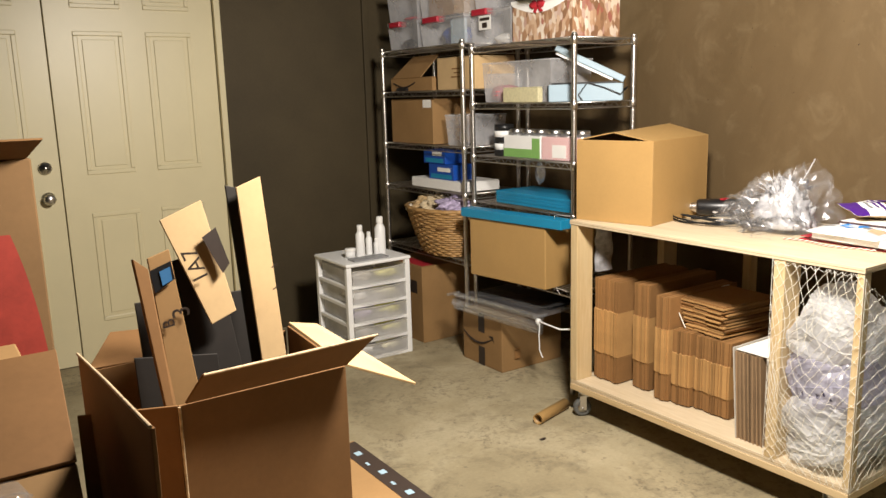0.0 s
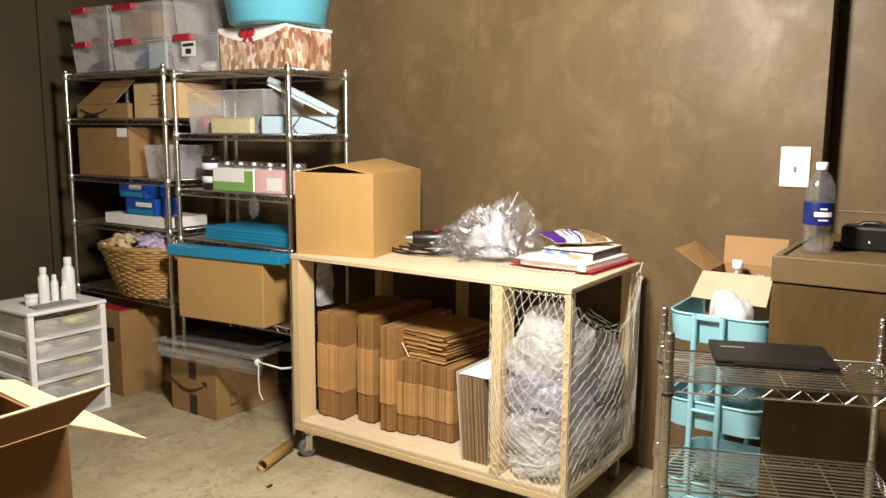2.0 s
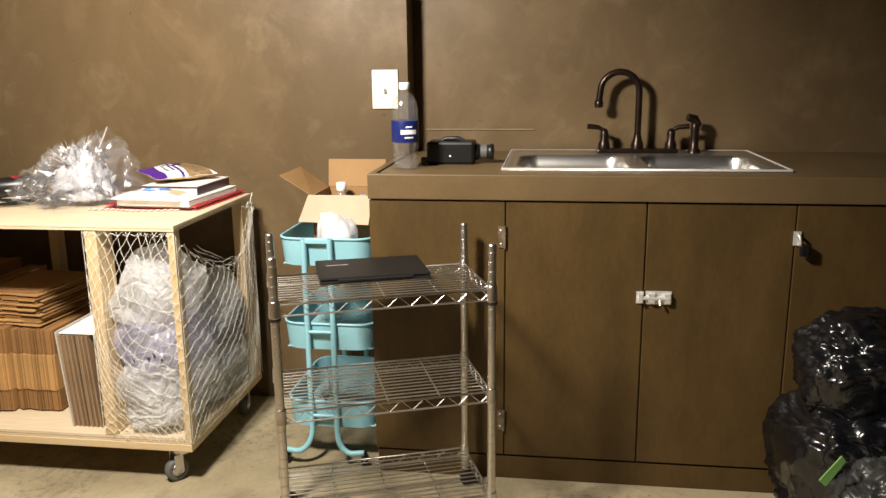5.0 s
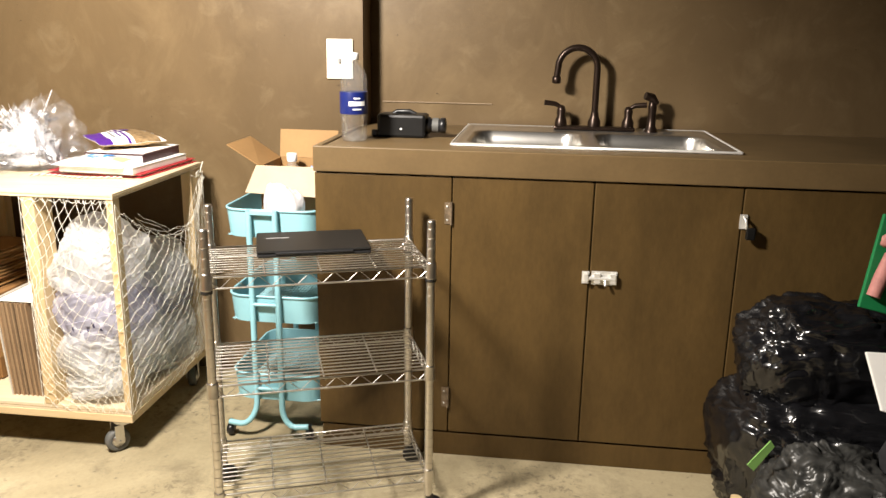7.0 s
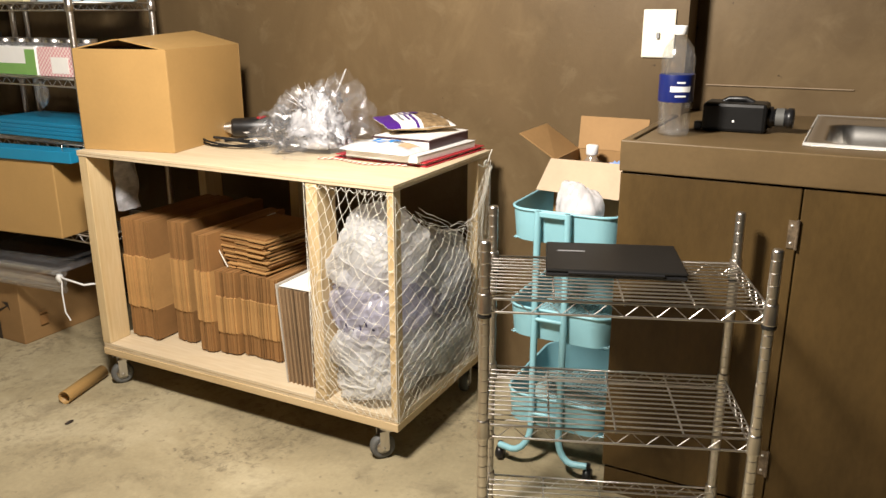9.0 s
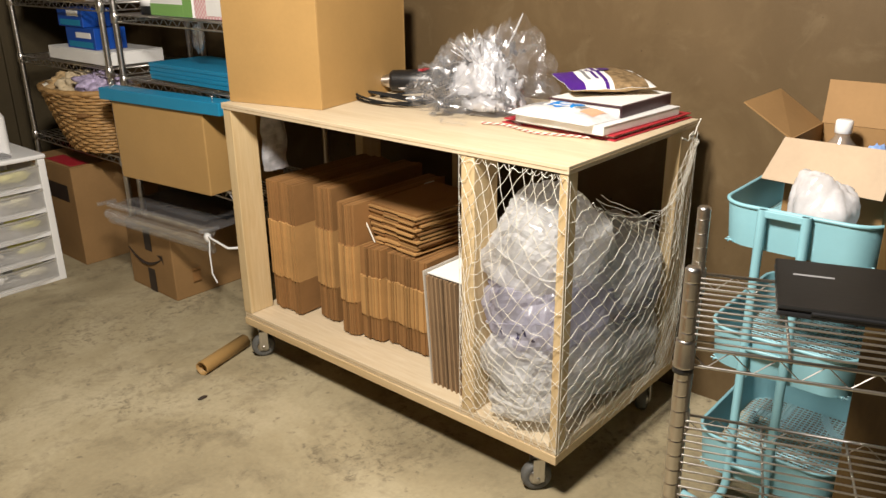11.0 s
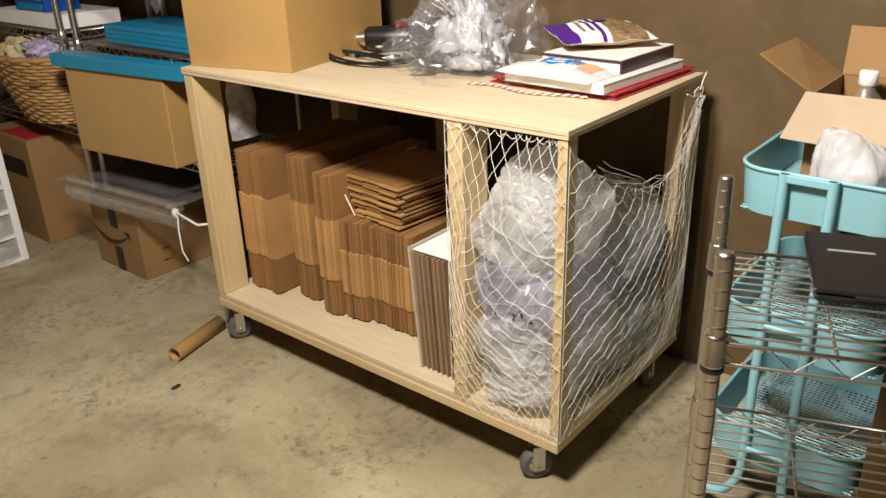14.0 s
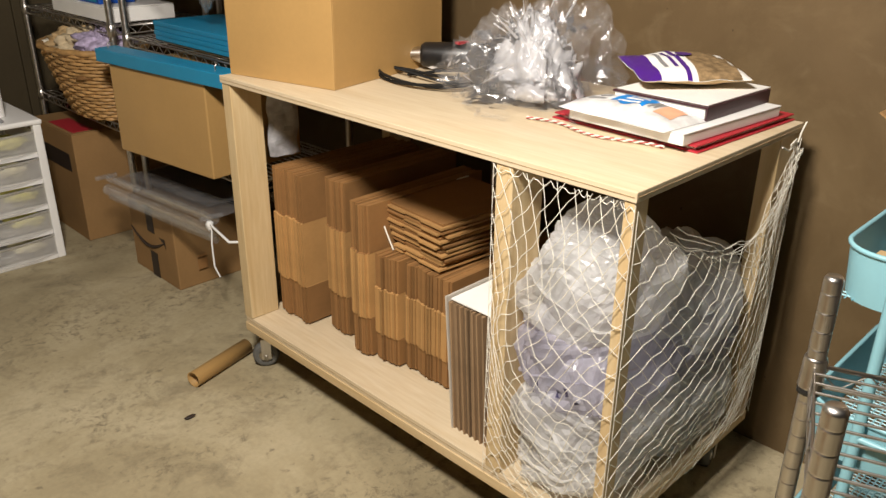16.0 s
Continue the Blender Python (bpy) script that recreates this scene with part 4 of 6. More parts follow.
pl = thing("pale_blue_packet", (3.39, 4.72, 1.606), "pale blue printed packet inside a tote", "packet")
part("packet", Shape().box((3.385, 4.66, 1.606), (3.395, 4.8, 1.735)), LIGHTBLUE, pl, bevel=0.002)
lt = thing("paper_label", (3.357, 4.45, 1.655), "white printed paper label stuck on a tote", "label")
part("paper", Shape().box((3.353, 4.4, 1.655), (3.3545, 4.5, 1.725)), PAPER, lt)
part("print_bar", Shape().box((3.3515, 4.41, 1.7), (3.3525, 4.49, 1.715)).box((3.3515, 4.43, 1.665), (3.3525, 4.47, 1.69)), INK, lt)

gift = thing("gift_box", (3.5, 4.02, 1.576), "copper collage printed gift box with a red bow", "gift box")
part("body", Shape().box((3.36, 3.81, 1.576), (3.655, 4.235, 1.752)), GIFT, gift, bevel=0.002)
part("lid", Shape().box((3.355, 3.805, 1.7525), (3.66, 4.24, 1.768)), PAPER, gift, bevel=0.002)
band = Shape().grid(lambda u, v: Vector((3.3585, 4.235 - 0.42 * u, 1.768 - v * (0.022 + 0.045 * math.sin(math.pi * min(1, u * 1.05))))), 20, 2)
part("scalloped_band", band, PAPER, gift, "white scalloped band")
bow = Shape().blob((3.352, 4.07, 1.738), (0.006, 0.028, 0.016), 2, 0.3, 3, 20).blob((3.352, 4.02, 1.74), (0.006, 0.028, 0.017), 5, 0.3, 3, 20)
bow.sheet([(3.351, 4.05, 1.735), (3.351, 4.03, 1.735), (3.351, 4.05, 1.7), (3.351, 4.07, 1.705)], 0.002).sheet([(3.351, 4.045, 1.735), (3.351, 4.03, 1.735), (3.351, 4.0, 1.705), (3.351, 4.02, 1.7)], 0.002)
part("bow", bow, RED, gift, "red ribbon bow")

tub = thing("round_tub", (3.5, 3.97, 1.769), "large pale turquoise round plastic tub", "tub")
part("tub", Shape().lathe([(0, 0.0), (0.2, 0.0), (0.215, 0.006), (0.262, 0.26), (0.272, 0.265), (0.272, 0.275), (0.255, 0.272), (0.21, 0.012), (0, 0.01)], (3.455, 3.95, 1.769), 48), surface("aqua_tub_plastic", (0.12, 0.45, 0.6), 0.35, vary=0.04, scale=6, bump=0.02), tub)
for sy in (-1, 1):
    part("rope_handle", Shape().tube([(3.3, 3.95 + sy * 0.21, 2.02), (3.27, 3.95 + sy * 0.235, 1.97), (3.29, 3.95 + sy * 0.22, 1.92)], 0.007, 8), DARKGREEN, tub)

ob1, q = carton("open_carton", (3.36, 4.96, 1.362), (3.63, 5.42, 1.44), "open brown shipping carton with a raised flap", KRAFT)
part("raised_flap", Shape().sheet([(3.358, 5.4, 1.44), (3.358, 5.08, 1.44), (3.45, 5.02, 1.565), (3.45, 5.3, 1.565)], 0.005), KRAFT, ob1, bevel=0.001)
arc = [(3.356, 5.38 - 0.24 * u, 1.41 - 0.025 * math.sin(math.pi * u)) for u in [k / 10 for k in range(11)]]
part("printed_arc", Shape().tube(arc, 0.004, 6), INK, ob1, "dark printed curve")
part("dark_roll", Shape().tube([(3.352, 5.33, 1.372), (3.352, 5.22, 1.372)], 0.011, 10), BLACK, ob1)
nb, q = carton("small_carton", (3.36, 4.55, 1.362), (3.63, 4.905, 1.535), "tan carton with three lines of faint print", KRAFT_PALE)
pr = Shape()
for k in range(3):
    pr.box((3.3585, 4.66, 1.47 - 0.022 * k), (3.3595, 4.66 + (0.1, 0.08, 0.11)[k], 1.477 - 0.022 * k))
part("print_bar", pr, KRAFT_DARK, nb)
bc, q = carton("brown_carton", (3.35, 4.95, 1.056), (3.64, 5.41, 1.315), "plain brown carton with a white shipping label", KRAFT)
part("label", Shape().box((3.3485, 4.965, 1.265), (3.3495, 5.05, 1.31)), PAPER, bc)
tote("storage_tote", (3.36, 4.63, 1.056), (3.63, 4.84, 1.222), "small frosted plastic bin, empty", None)
carton("flat_white_box", (3.345, 4.66, 0.802), (3.6, 5.19, 0.857), "flat white cardboard box under blue boxes", PAPER)
for a, b, lb in (((3.36, 4.77, 0.858), (3.5, 5.02, 0.946), "blue printed food-bag box"), ((3.355, 4.845, 0.947), (3.48, 5.065, 1.022), "blue printed food-bag box stacked on another")):
    zb = thing("food_bag_box", ((a[0] + b[0]) / 2, (a[1] + b[1]) / 2, a[2]), lb, "box", "blue food-bag boxes")
    part("body", Shape().box(a, b), DEEPBLUE, zb, bevel=0.002)
    part("print_bar", Shape().box((a[0] - 0.0015, a[1] + 0.03, a[2] + 0.045), (a[0] - 0.0005, b[1] - 0.09, a[2] + 0.068)), PAPER, zb, "white lettering bar")
    part("print_panel", Shape().box((a[0] - 0.0015, a[1] + 0.02, a[2] + 0.006), (a[0] - 0.0005, b[1] - 0.02, a[2] + 0.03)), BLUE, zb)


# wicker basket with packets
LILAC = surface("lilac_print", (0.45, 0.38, 0.55), 0.5, vary=0.4, scale=60)
bk = thing("wicker_basket", (3.36, 4.88, 0.434), "woven tan wicker basket filled with packets, on a low shelf", "basket")
rim_c, low_c = Vector((3.36, 4.895, 0.7)), Vector((3.37, 4.88, 0.44))
rows = 20
for k in range(rows):
    f = k / (rows - 1)
    c, rx, ry = low_c.lerp(rim_c, f), 0.1 + 0.07 * f ** 0.8, 0.175 + 0.095 * f ** 0.8
    ring = []
    for i in range(65):
        a = i * math.tau / 64
        wv = 0.0045 * (1 if (i // 2 + k) % 2 else -1)
        ring.append(c + Vector(((rx + wv) * math.cos(a), (ry + wv) * math.sin(a), 0)))
    part("weave_strand", Shape().tube(ring, 0.0066 if k < rows - 1 else 0.012, 6, False), WICKER, bk)
st = Shape()
for i in range(32):
    a = i * math.tau / 32
    st.tube([low_c + Vector((0.1 * math.cos(a), 0.175 * math.sin(a), 0)), rim_c + Vector((0.17 * math.cos(a), 0.27 * math.sin(a), 0))], 0.004, 5)
part("stakes", st, WICKER, bk)
part("bottom", Shape().lathe([(0, 0), (0.1, 0)], (3.37, 4.88, 0.437), 24), WICKER, bk)
for k, (at, size, mt, lb) in enumerate((((3.35, 5.02, 0.7), (0.09, 0.08, 0.045), KRAFT_PALE, "tan paper packet in a basket"), ((3.33, 4.93, 0.7), (0.08, 0.05, 0.05), surface("tan_cloth", (0.52, 0.42, 0.27), 0.85, vary=0.25, scale=30), "crumpled tan cloth packet in a basket"),
                                   ((3.36, 4.76, 0.715), (0.09, 0.09, 0.05), LILAC, "lilac printed packet in a basket"), ((3.32, 5.07, 0.68), (0.07, 0.06, 0.04), CREAM, "cream packet in a basket"), ((3.38, 4.88, 0.63), (0.14, 0.2, 0.05), KRAFT_DARK, "dark packets deep in a basket"))):
    solo("packet", Shape().blob(at, size, k + 11, 0.5, 2.8, 48, 0.16), mt, lb, "packet")

# right unit
tote("storage_tote", (3.37, 3.97, 1.29), (3.64, 4.5, 1.487), "wide clear plastic bin with pink things inside", None)
solo("pink_wad", Shape().blob((3.44, 4.39, 1.335), (0.06, 0.09, 0.042), 4, 0.25, 2.5, 28), surface("pink_tissue", (0.62, 0.25, 0.27), 0.7, vary=0.2), "pink tissue wad inside a bin", "packaging")
carton("printed_box", (3.335, 4.02, 1.29), (3.365, 4.285, 1.362), "pale yellow printed tissue box", YELLOW)
sl = thing("heat_sealer", (3.47, 3.85, 1.288), "pale blue impulse sealer with its arm raised", "sealer", rz=-50)
q = Matrix.Translation((3.485, 3.868, 1.288)) @ Matrix.Rotation(radians(-50), 4, "Z")
part("body", Shape().box((-0.16, -0.045, 0.0), (0.18, 0.045, 0.08), q), LIGHTBLUE, sl, bevel=0.006)
part("end_panel", Shape().box((-0.1645, -0.043, 0.003), (-0.1605, 0.043, 0.077), q), BLACK, sl)
part("knob", Shape().lathe([(0.013, 0), (0.012, 0.01), (0, 0.011)], q @ Vector((-0.165, 0, 0.045)), 14, axis=q.to_3x3() @ Vector((-1, 0, 0))), GREY, sl)
part("seal_bar", Shape().box((-0.15, -0.012, 0.081), (0.15, 0.012, 0.088), q), BLACK, sl)
q2 = q @ Matrix.Translation((0.16, 0, 0.09)) @ Matrix.Rotation(radians(26), 4, "Y")
part("arm", Shape().box((-0.33, -0.016, 0.0), (0.02, 0.016, 0.03), q2), LIGHTBLUE, sl, bevel=0.004)
part("arm_pad", Shape().box((-0.32, -0.006, -0.012), (-0.03, 0.006, -0.0005), q2), WHITE, sl)
part("cord", Shape().tube([q @ Vector(p) for p in ((0.18, -0.02, 0.05), (0.2, -0.05, 0.06), (0.17, -0.055, 0.03), (0.1, -0.05, 0.06), (0.02, -0.05, 0.085), (-0.02, -0.052, 0.03), (0.0, -0.055, 0.004))], 0.0035, 6), BLACK, sl)

sj = thing("striped_jar", (3.41, 4.375, 1.018), "black and white striped round jar", "jar")
for k in range(5):
    part("stripe", Shape().lathe([(0, k * 0.032), (0.05, k * 0.032), (0.05, k * 0.032 + 0.0318), (0, k * 0.032 + 0.0318)], (3.41, 4.375, 1.018), 28), (BLACK, WHITE)[k % 2], sj)
for nm, ys, mt, lb in (("jar_set", (4.27, 4.175, 4.085), WHITE, "glass jars with silver lids in a green and white sleeve"), ("jar_set", (3.98, 3.89, 3.8), GINGHAM, "glass jars with silver lids in a pink gingham sleeve")):
    t = thing(nm, (3.41, ys[1], 1.018), lb, "jars", "boxed glass jars")
    part("sleeve", Shape().box((3.362, ys[2] - 0.046, 1.018), (3.46, ys[0] + 0.046, 1.126)), mt, t, bevel=0.002)
    if mt is WHITE:
        part("green_panel", Shape().box((3.3605, ys[2] - 0.046, 1.02), (3.3615, ys[2] + 0.012, 1.116)), GREEN, t)
        part("green_panel", Shape().box((3.3605, ys[2] + 0.013, 1.02), (3.3615, ys[0] + 0.046, 1.062)), GREEN, t)
    else:
        part("white_panel", Shape().box((3.3605, ys[1] - 0.035, 1.03), (3.3615, ys[1] + 0.06, 1.09)), PAPER, t)
    for y in ys:
        j = part("jar", Shape().lathe([(0.042, 1.1), (0.042, 1.13), (0.036, 1.138), (0.036, 1.14)], (3.41, y, 0.005), 20), BOTTLE, t)
        part("lid", Shape().lathe([(0.038, 1.137), (0.038, 1.15), (0.035, 1.152), (0, 1.152)], (3.41, y, 0.005), 20), STEEL, j, "silver lid")
for k in range(2):
    t = thing("flat_blue_box", (3.49, 4.09, 0.776 + 0.032 * k), "flat bright blue cardboard box", "box", "flat blue boxes")
    part("base", Shape().box((3.362, 3.8 + 0.01 * k, 0.776 + 0.032 * k), (3.62, 4.385, 0.792 + 0.032 * k)), BLUE, t, bevel=0.002)
    part("lid", Shape().box((3.36, 3.798 + 0.01 * k, 0.7923 + 0.032 * k), (3.622, 4.387, 0.8075 + 0.032 * k)), BLUE, t, bevel=0.002)
solo("plastic_bag", Shape().blob((3.4, 4.08, 0.945), (0.015, 0.03, 0.042), 6, 0.4, 3, 24, 0.2), CLEAR, "small clear plastic bag hanging under a wire shelf", "bag")

# bring the goods in to the two units, which stand at slightly different depths
HUB, CORE = Vector((0.745, 1.2, 1.29)), Vector((0.82, 1.122, 1.339))
for o in [o for o in scene.objects if o not in BEFORE and o.parent is None]:
    m = Matrix.Translation(HUB) @ Matrix.Scale(0.965, 4) @ Matrix.Translation(-HUB) @ o.matrix_basis
    o.matrix_basis = Matrix.Translation(CORE) @ Matrix.Scale(0.956 if m.translation.y > 4.45 else 0.971, 4) @ Matrix.Translation(-CORE) @ m

# carton with a blue lid that juts out over the low shelf
bb = thing("lidded_carton", (3.087, 3.696, 0.474), "brown carton with a bright blue lid, jutting from the shelf", "box", rz=6.5)
q = Matrix.Translation((3.087, 3.696, 0)) @ Matrix.Rotation(radians(6.5), 4, "Z")
part("body", Shape().box((0, 0, 0.4745), (0.34, 0.485, 0.755), q), KRAFT_GOLD, bb, bevel=0.004)
part("lid", Shape().box((-0.012, -0.1, 0.7555), (0.06, 0.535, 0.797), q), BLUE, bb, "bright blue lid", 0.003)
for y in (0.5, -0.04):
    part("wire_hook", Shape().tube([q @ Vector(p) for p in ((0.015, y, 0.797), (0.015, y, 0.809), (0.023, y, 0.817), (0.031, y, 0.809))], 0.002, 6), STEEL, bb)

# shipping carton on the floor with a clear tray on it
az = thing("shipping_carton", (3.287, 4.175, 0), "brown shipping carton with black tape and a printed curve", "box")
part("body", Shape().box((3.085, 4.008, 0), (3.467, 4.328, 0.268)), KRAFT, az, bevel=0.004)
for za, zb in ((0.17, 0.268), (0.0, 0.095)):
    part("tape", Shape().box((3.083, 4.145, za), (3.084, 4.195, zb)), INK, az, "black printed tape")
part("printed_arc", Shape().tube([(3.084, 4.4 - 0.24 * u - 0.075, 0.165 - 0.055 * math.sin(math.pi * (0.08 + 0.84 * u)) ) for u in [k / 14 for k in range(15)]], [0.002 + 0.0045 * math.sin(math.pi * k / 14) for k in range(15)], 6).sheet([(3.083, 4.11, 0.165), (3.083, 4.075, 0.168), (3.083, 4.07, 0.135), (3.083, 4.08, 0.15)], 0.001), INK, az, "dark printed curve")
part("printed_marks", Shape().box((3.157, 3.998, 0.06), (3.192, 3.999, 0.1)).box((3.157, 3.998, 0.105), (3.192, 3.999, 0.115)), KRAFT_DARK, az)
tr = thing("clear_tray", (3.237, 4.075, 0.27), "clear plastic tray and rolled film with end rods on a carton", "tray")
for x_, z_, r_ in ((3.075, 0.348, 0.014), (3.064, 0.312, 0.02), (3.072, 0.284, 0.012)):
    part("clear_roll", Shape().tube([(x_, 4.345, z_), (x_ + 0.004, 4.05, z_ - 0.004), (x_ + 0.01, 3.77, z_ - 0.01)], [r_, r_ * 1.1, r_], 14), CLEAR, tr, "rolled clear film along the front")
part("top_plate", Shape().box((3.087, 3.775, 0.339), (3.417, 4.345, 0.345)), CLEAR, tr, bevel=0.001)
part("back_plate", Shape().box((3.415, 3.775, 0.27), (3.421, 4.345, 0.3385)), CLEAR, tr)
part("dark_liner", Shape().box((3.19, 3.82, 0.346), (3.4, 4.3, 0.354)), BLACK, tr, bevel=0.002)
part("film_fold", Shape().grid(lambda u, v: Vector((3.1 + 0.2 * v, 4.3 - 0.48 * u, 0.352 + 0.012 * abs(noise.noise(Vector((u * 9, v * 4, 3)))) + 0.012 * (1 - v))), 30, 10, False), CLEAR, tr, "loose crumpled clear film on top")
for y in (4.44, 3.85):
    part("end_rod", Shape().tube([(3.037, y - 0.075, 0.352), (3.107, y - 0.01 - 0.075, 0.352)], 0.008, 10), CLEAR, tr)
part("white_cord", Shape().tube([(3.067, 3.775, 0.335), (3.057, 3.745, 0.33), (2.997, 3.585, 0.345), (3.037, 3.525, 0.35)], 0.004, 6).tube([(3.067, 3.765, 0.33), (3.06, 3.765, 0.27), (3.055, 3.757, 0.2), (3.062, 3.745, 0.165)], 0.0028, 6).blob((3.067, 3.775, 0.325), (0.011, 0.013, 0.016), 4, 0.4, 3, 20), WHITE, tr, "knotted white cord")

tr.matrix_basis = pose(3.212, 4.045, 0.27, 0, 0, 6.0)

br, q = carton("tall_carton", (3.046, 4.648, 0.0), (3.42, 5.03, 0.425), "brown carton with a dark printed panel and red tape", KRAFT)
part("printed_panel", Shape().box((3.0445, 4.7, 0.27), (3.0455, 5.0, 0.34)), INK, br)
part("red_tape", Shape().box((3.06, 4.67, 0.4255), (3.14, 4.9, 0.4265)), RED, br, "red printed tape")

# big carton on the cart
q = Matrix.Translation((3.024, 3.436, 0)) @ Matrix.Rotation(radians(-78), 4, "Z")
bx = thing("open_top_carton", (3.3, 3.35, 0.8305), "clean golden-brown carton with its top flaps half closed", "box", rz=-78)
W_, D_, H0, H1 = 0.334, 0.445, 0.8305, 1.147
part("front_panel", Shape().box((0, 0, H0), (W_, 0.004, H1), q), KRAFT_GOLD, bx, bevel=0.001)
part("back_panel", Shape().box((0, D_ - 0.004, H0), (W_, D_, H1), q), KRAFT_GOLD, bx, bevel=0.001)
part("side_panel", Shape().box((0, 0.0045, H0), (0.004, D_ - 0.0045, H1), q), KRAFT_GOLD, bx, bevel=0.001)
part("side_panel", Shape().box((W_ - 0.004, 0.0045, H0), (W_, D_ - 0.0045, H1), q), KRAFT_GOLD, bx, bevel=0.001)
part("bottom", Shape().box((0.0045, 0.0045, H0), (W_ - 0.0045, D_ - 0.0045, H0 + 0.004), q), KRAFT_GOLD, bx)
part("top_flap", Shape().sheet([q @ Vector(p) for p in ((W_, 0, H1), (W_, D_, H1 + 0.001), (0.16, D_, H1 + 0.045), (0.16, 0.02, H1 + 0.03))], 0.004), KRAFT_GOLD, bx)
part("top_flap", Shape().sheet([q @ Vector(p) for p in ((0, 0.0, H1), (0.14, 0.01, H1 + 0.028), (0.155, D_, H1 + 0.04), (0, D_, H1))], 0.004), KRAFT_GOLD, bx)


# ---- on the cart ----
hg = thing("heat_gun", (3.45, 3.1, 0.83), "black heat gun with a steel nozzle, lying on the cart", "heat gun")
d = (Vector((3.52, 3.02, 0.885)) - Vector((3.4, 3.18, 0.885))).normalized()
part("barrel", Shape().lathe([(0, 0.0), (0.026, 0.0), (0.032, 0.01), (0.034, 0.11), (0.033, 0.17), (0.028, 0.2), (0, 0.205)], Vector((3.415, 3.16, 0.868)), 24, axis=d), BLACK, hg)
part("nozzle", Shape().lathe([(0.013, 0.0), (0.014, 0.005), (0.02, 0.03), (0.024, 0.045)], Vector((3.392, 3.19, 0.868)), 20, axis=d), STEEL, hg, "steel nozzle")
part("grip", Shape().tube([(3.49, 3.04, 0.868), (3.43, 2.98, 0.858), (3.37, 2.92, 0.853)], [0.028, 0.024, 0.021], 14), BLACK, hg)
part("red_stripe", Shape().box((3.455, 3.065, 0.899), (3.49, 3.08, 0.905)), RED, hg)
CABLE = surface("matte_black_rubber", (0.008, 0.008, 0.008), 0.7, vary=0.2, scale=20, bump=0.05, spec=0.25)
cable = []
for i in range(70):
    a = i / 69 * math.tau * 2.3
    rr = 0.122 + 0.026 * math.sin(i * 0.35)
    cable.append((3.29 + rr * 0.62 * math.cos(a) + 0.0006 * i, 3.06 + rr * math.sin(a) - 0.0008 * i, 0.836 + 0.007 * (1 + math.sin(a * 1.7))))
part("cable", Shape().tube([(3.37, 2.92, 0.853), (3.34, 2.93, 0.846), (3.31, 2.97, 0.84)] + cable[6:], 0.0036, 7), CABLE, hg, "coiled black cable")

random.seed(11)


def crinkle(at, size, seed, n=64, smooth=False):
    """Crumpled cellophane: a folded sheet with sharp creases."""
    off = Vector((seed * 3.7, seed * 1.9, seed * 2.3))

    def fn(u, v):
        a = u * math.tau * 0.82 + seed
        b = (v - 0.12) * 1.9
        d_ = Vector((math.cos(a) * math.cos(b), math.sin(a) * math.cos(b), math.sin(b)))
        k = 0.75
        for f, g in ((1.7, 0.34), (4.1, 0.22), (9.0, 0.1)):
            k += g * (1 - 2.2 * abs(noise.noise(d_ * f + off)))
        return Vector(at) + Vector((d_.x * size[0], d_.y * size[1], max(-0.02, d_.z) * size[2])) * k

    return Shape().grid(fn, n, n // 2, smooth)


CELLO = gloss_film("clear_cellophane", (0.985, 0.985, 0.99), 0.008, 0.07, 0.15, 34, 0.8, 0.03)
# The strong white haze imitates glare on the bunched clear film.
CELLO_CORE = gloss_film("glare_hazed_cellophane", (0.98, 0.98, 0.985), 0.03, 0.22, 0.3, 30, 0.6, 0.42)
# Milky white that paints glints on the folds of clear film.
CELLO_GLINT = milky("white_glint_film", (0.97, 0.97, 0.99), 0.55, 0.45, 40)
ce = thing("cellophane", (3.34, 2.77, 0.831), "crumpled clear cellophane heaped on the cart", "packaging")
for k, (at, size) in enumerate((((3.34, 2.735, 0.855), (0.062, 0.085, 0.12)), ((3.335, 2.74, 0.85), (0.05, 0.07, 0.14)), ((3.34, 2.7, 0.85), (0.06, 0.075, 0.1)))):
    part("bunch", crinkle(at, size, 2.2 + 1.3 * k, 48, True), CELLO_CORE, ce, "dense middle, its white glare put in as haze")
for k, (at, size) in enumerate((((3.33, 2.74, 0.85), (0.1, 0.13, 0.16)), ((3.4, 2.7, 0.87), (0.1, 0.12, 0.15)), ((3.33, 2.87, 0.85), (0.085, 0.09, 0.095)), ((3.24, 2.68, 0.838), (0.08, 0.12, 0.05)), ((3.29, 2.82, 0.845), (0.075, 0.1, 0.085)), ((3.3, 2.76, 0.86), (0.09, 0.1, 0.13)))):
    part("sheet", crinkle(at, size, k + 1.5, 34), CELLO, ce)
part("fan", Shape().grid(lambda u, v: Vector((3.42 + 0.02 * math.sin(5 * u) + 0.02 * v, 2.77 - 0.19 * u + 0.02 * v, 0.88 + (0.2 - 0.22 * abs(u - 0.5) ** 1.4) * v + 0.012 * noise.noise(Vector((u * 6, v * 6, 3))))), 14, 10, False), CELLO, ce, "thin upright lobe")
part("glint_fold", Shape().tube([(3.41, 2.72, 0.99), (3.418, 2.7, 1.03), (3.42, 2.674, 1.083)], [0.0012, 0.003, 0.002], 5), CELLO_GLINT, ce)
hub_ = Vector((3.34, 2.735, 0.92))
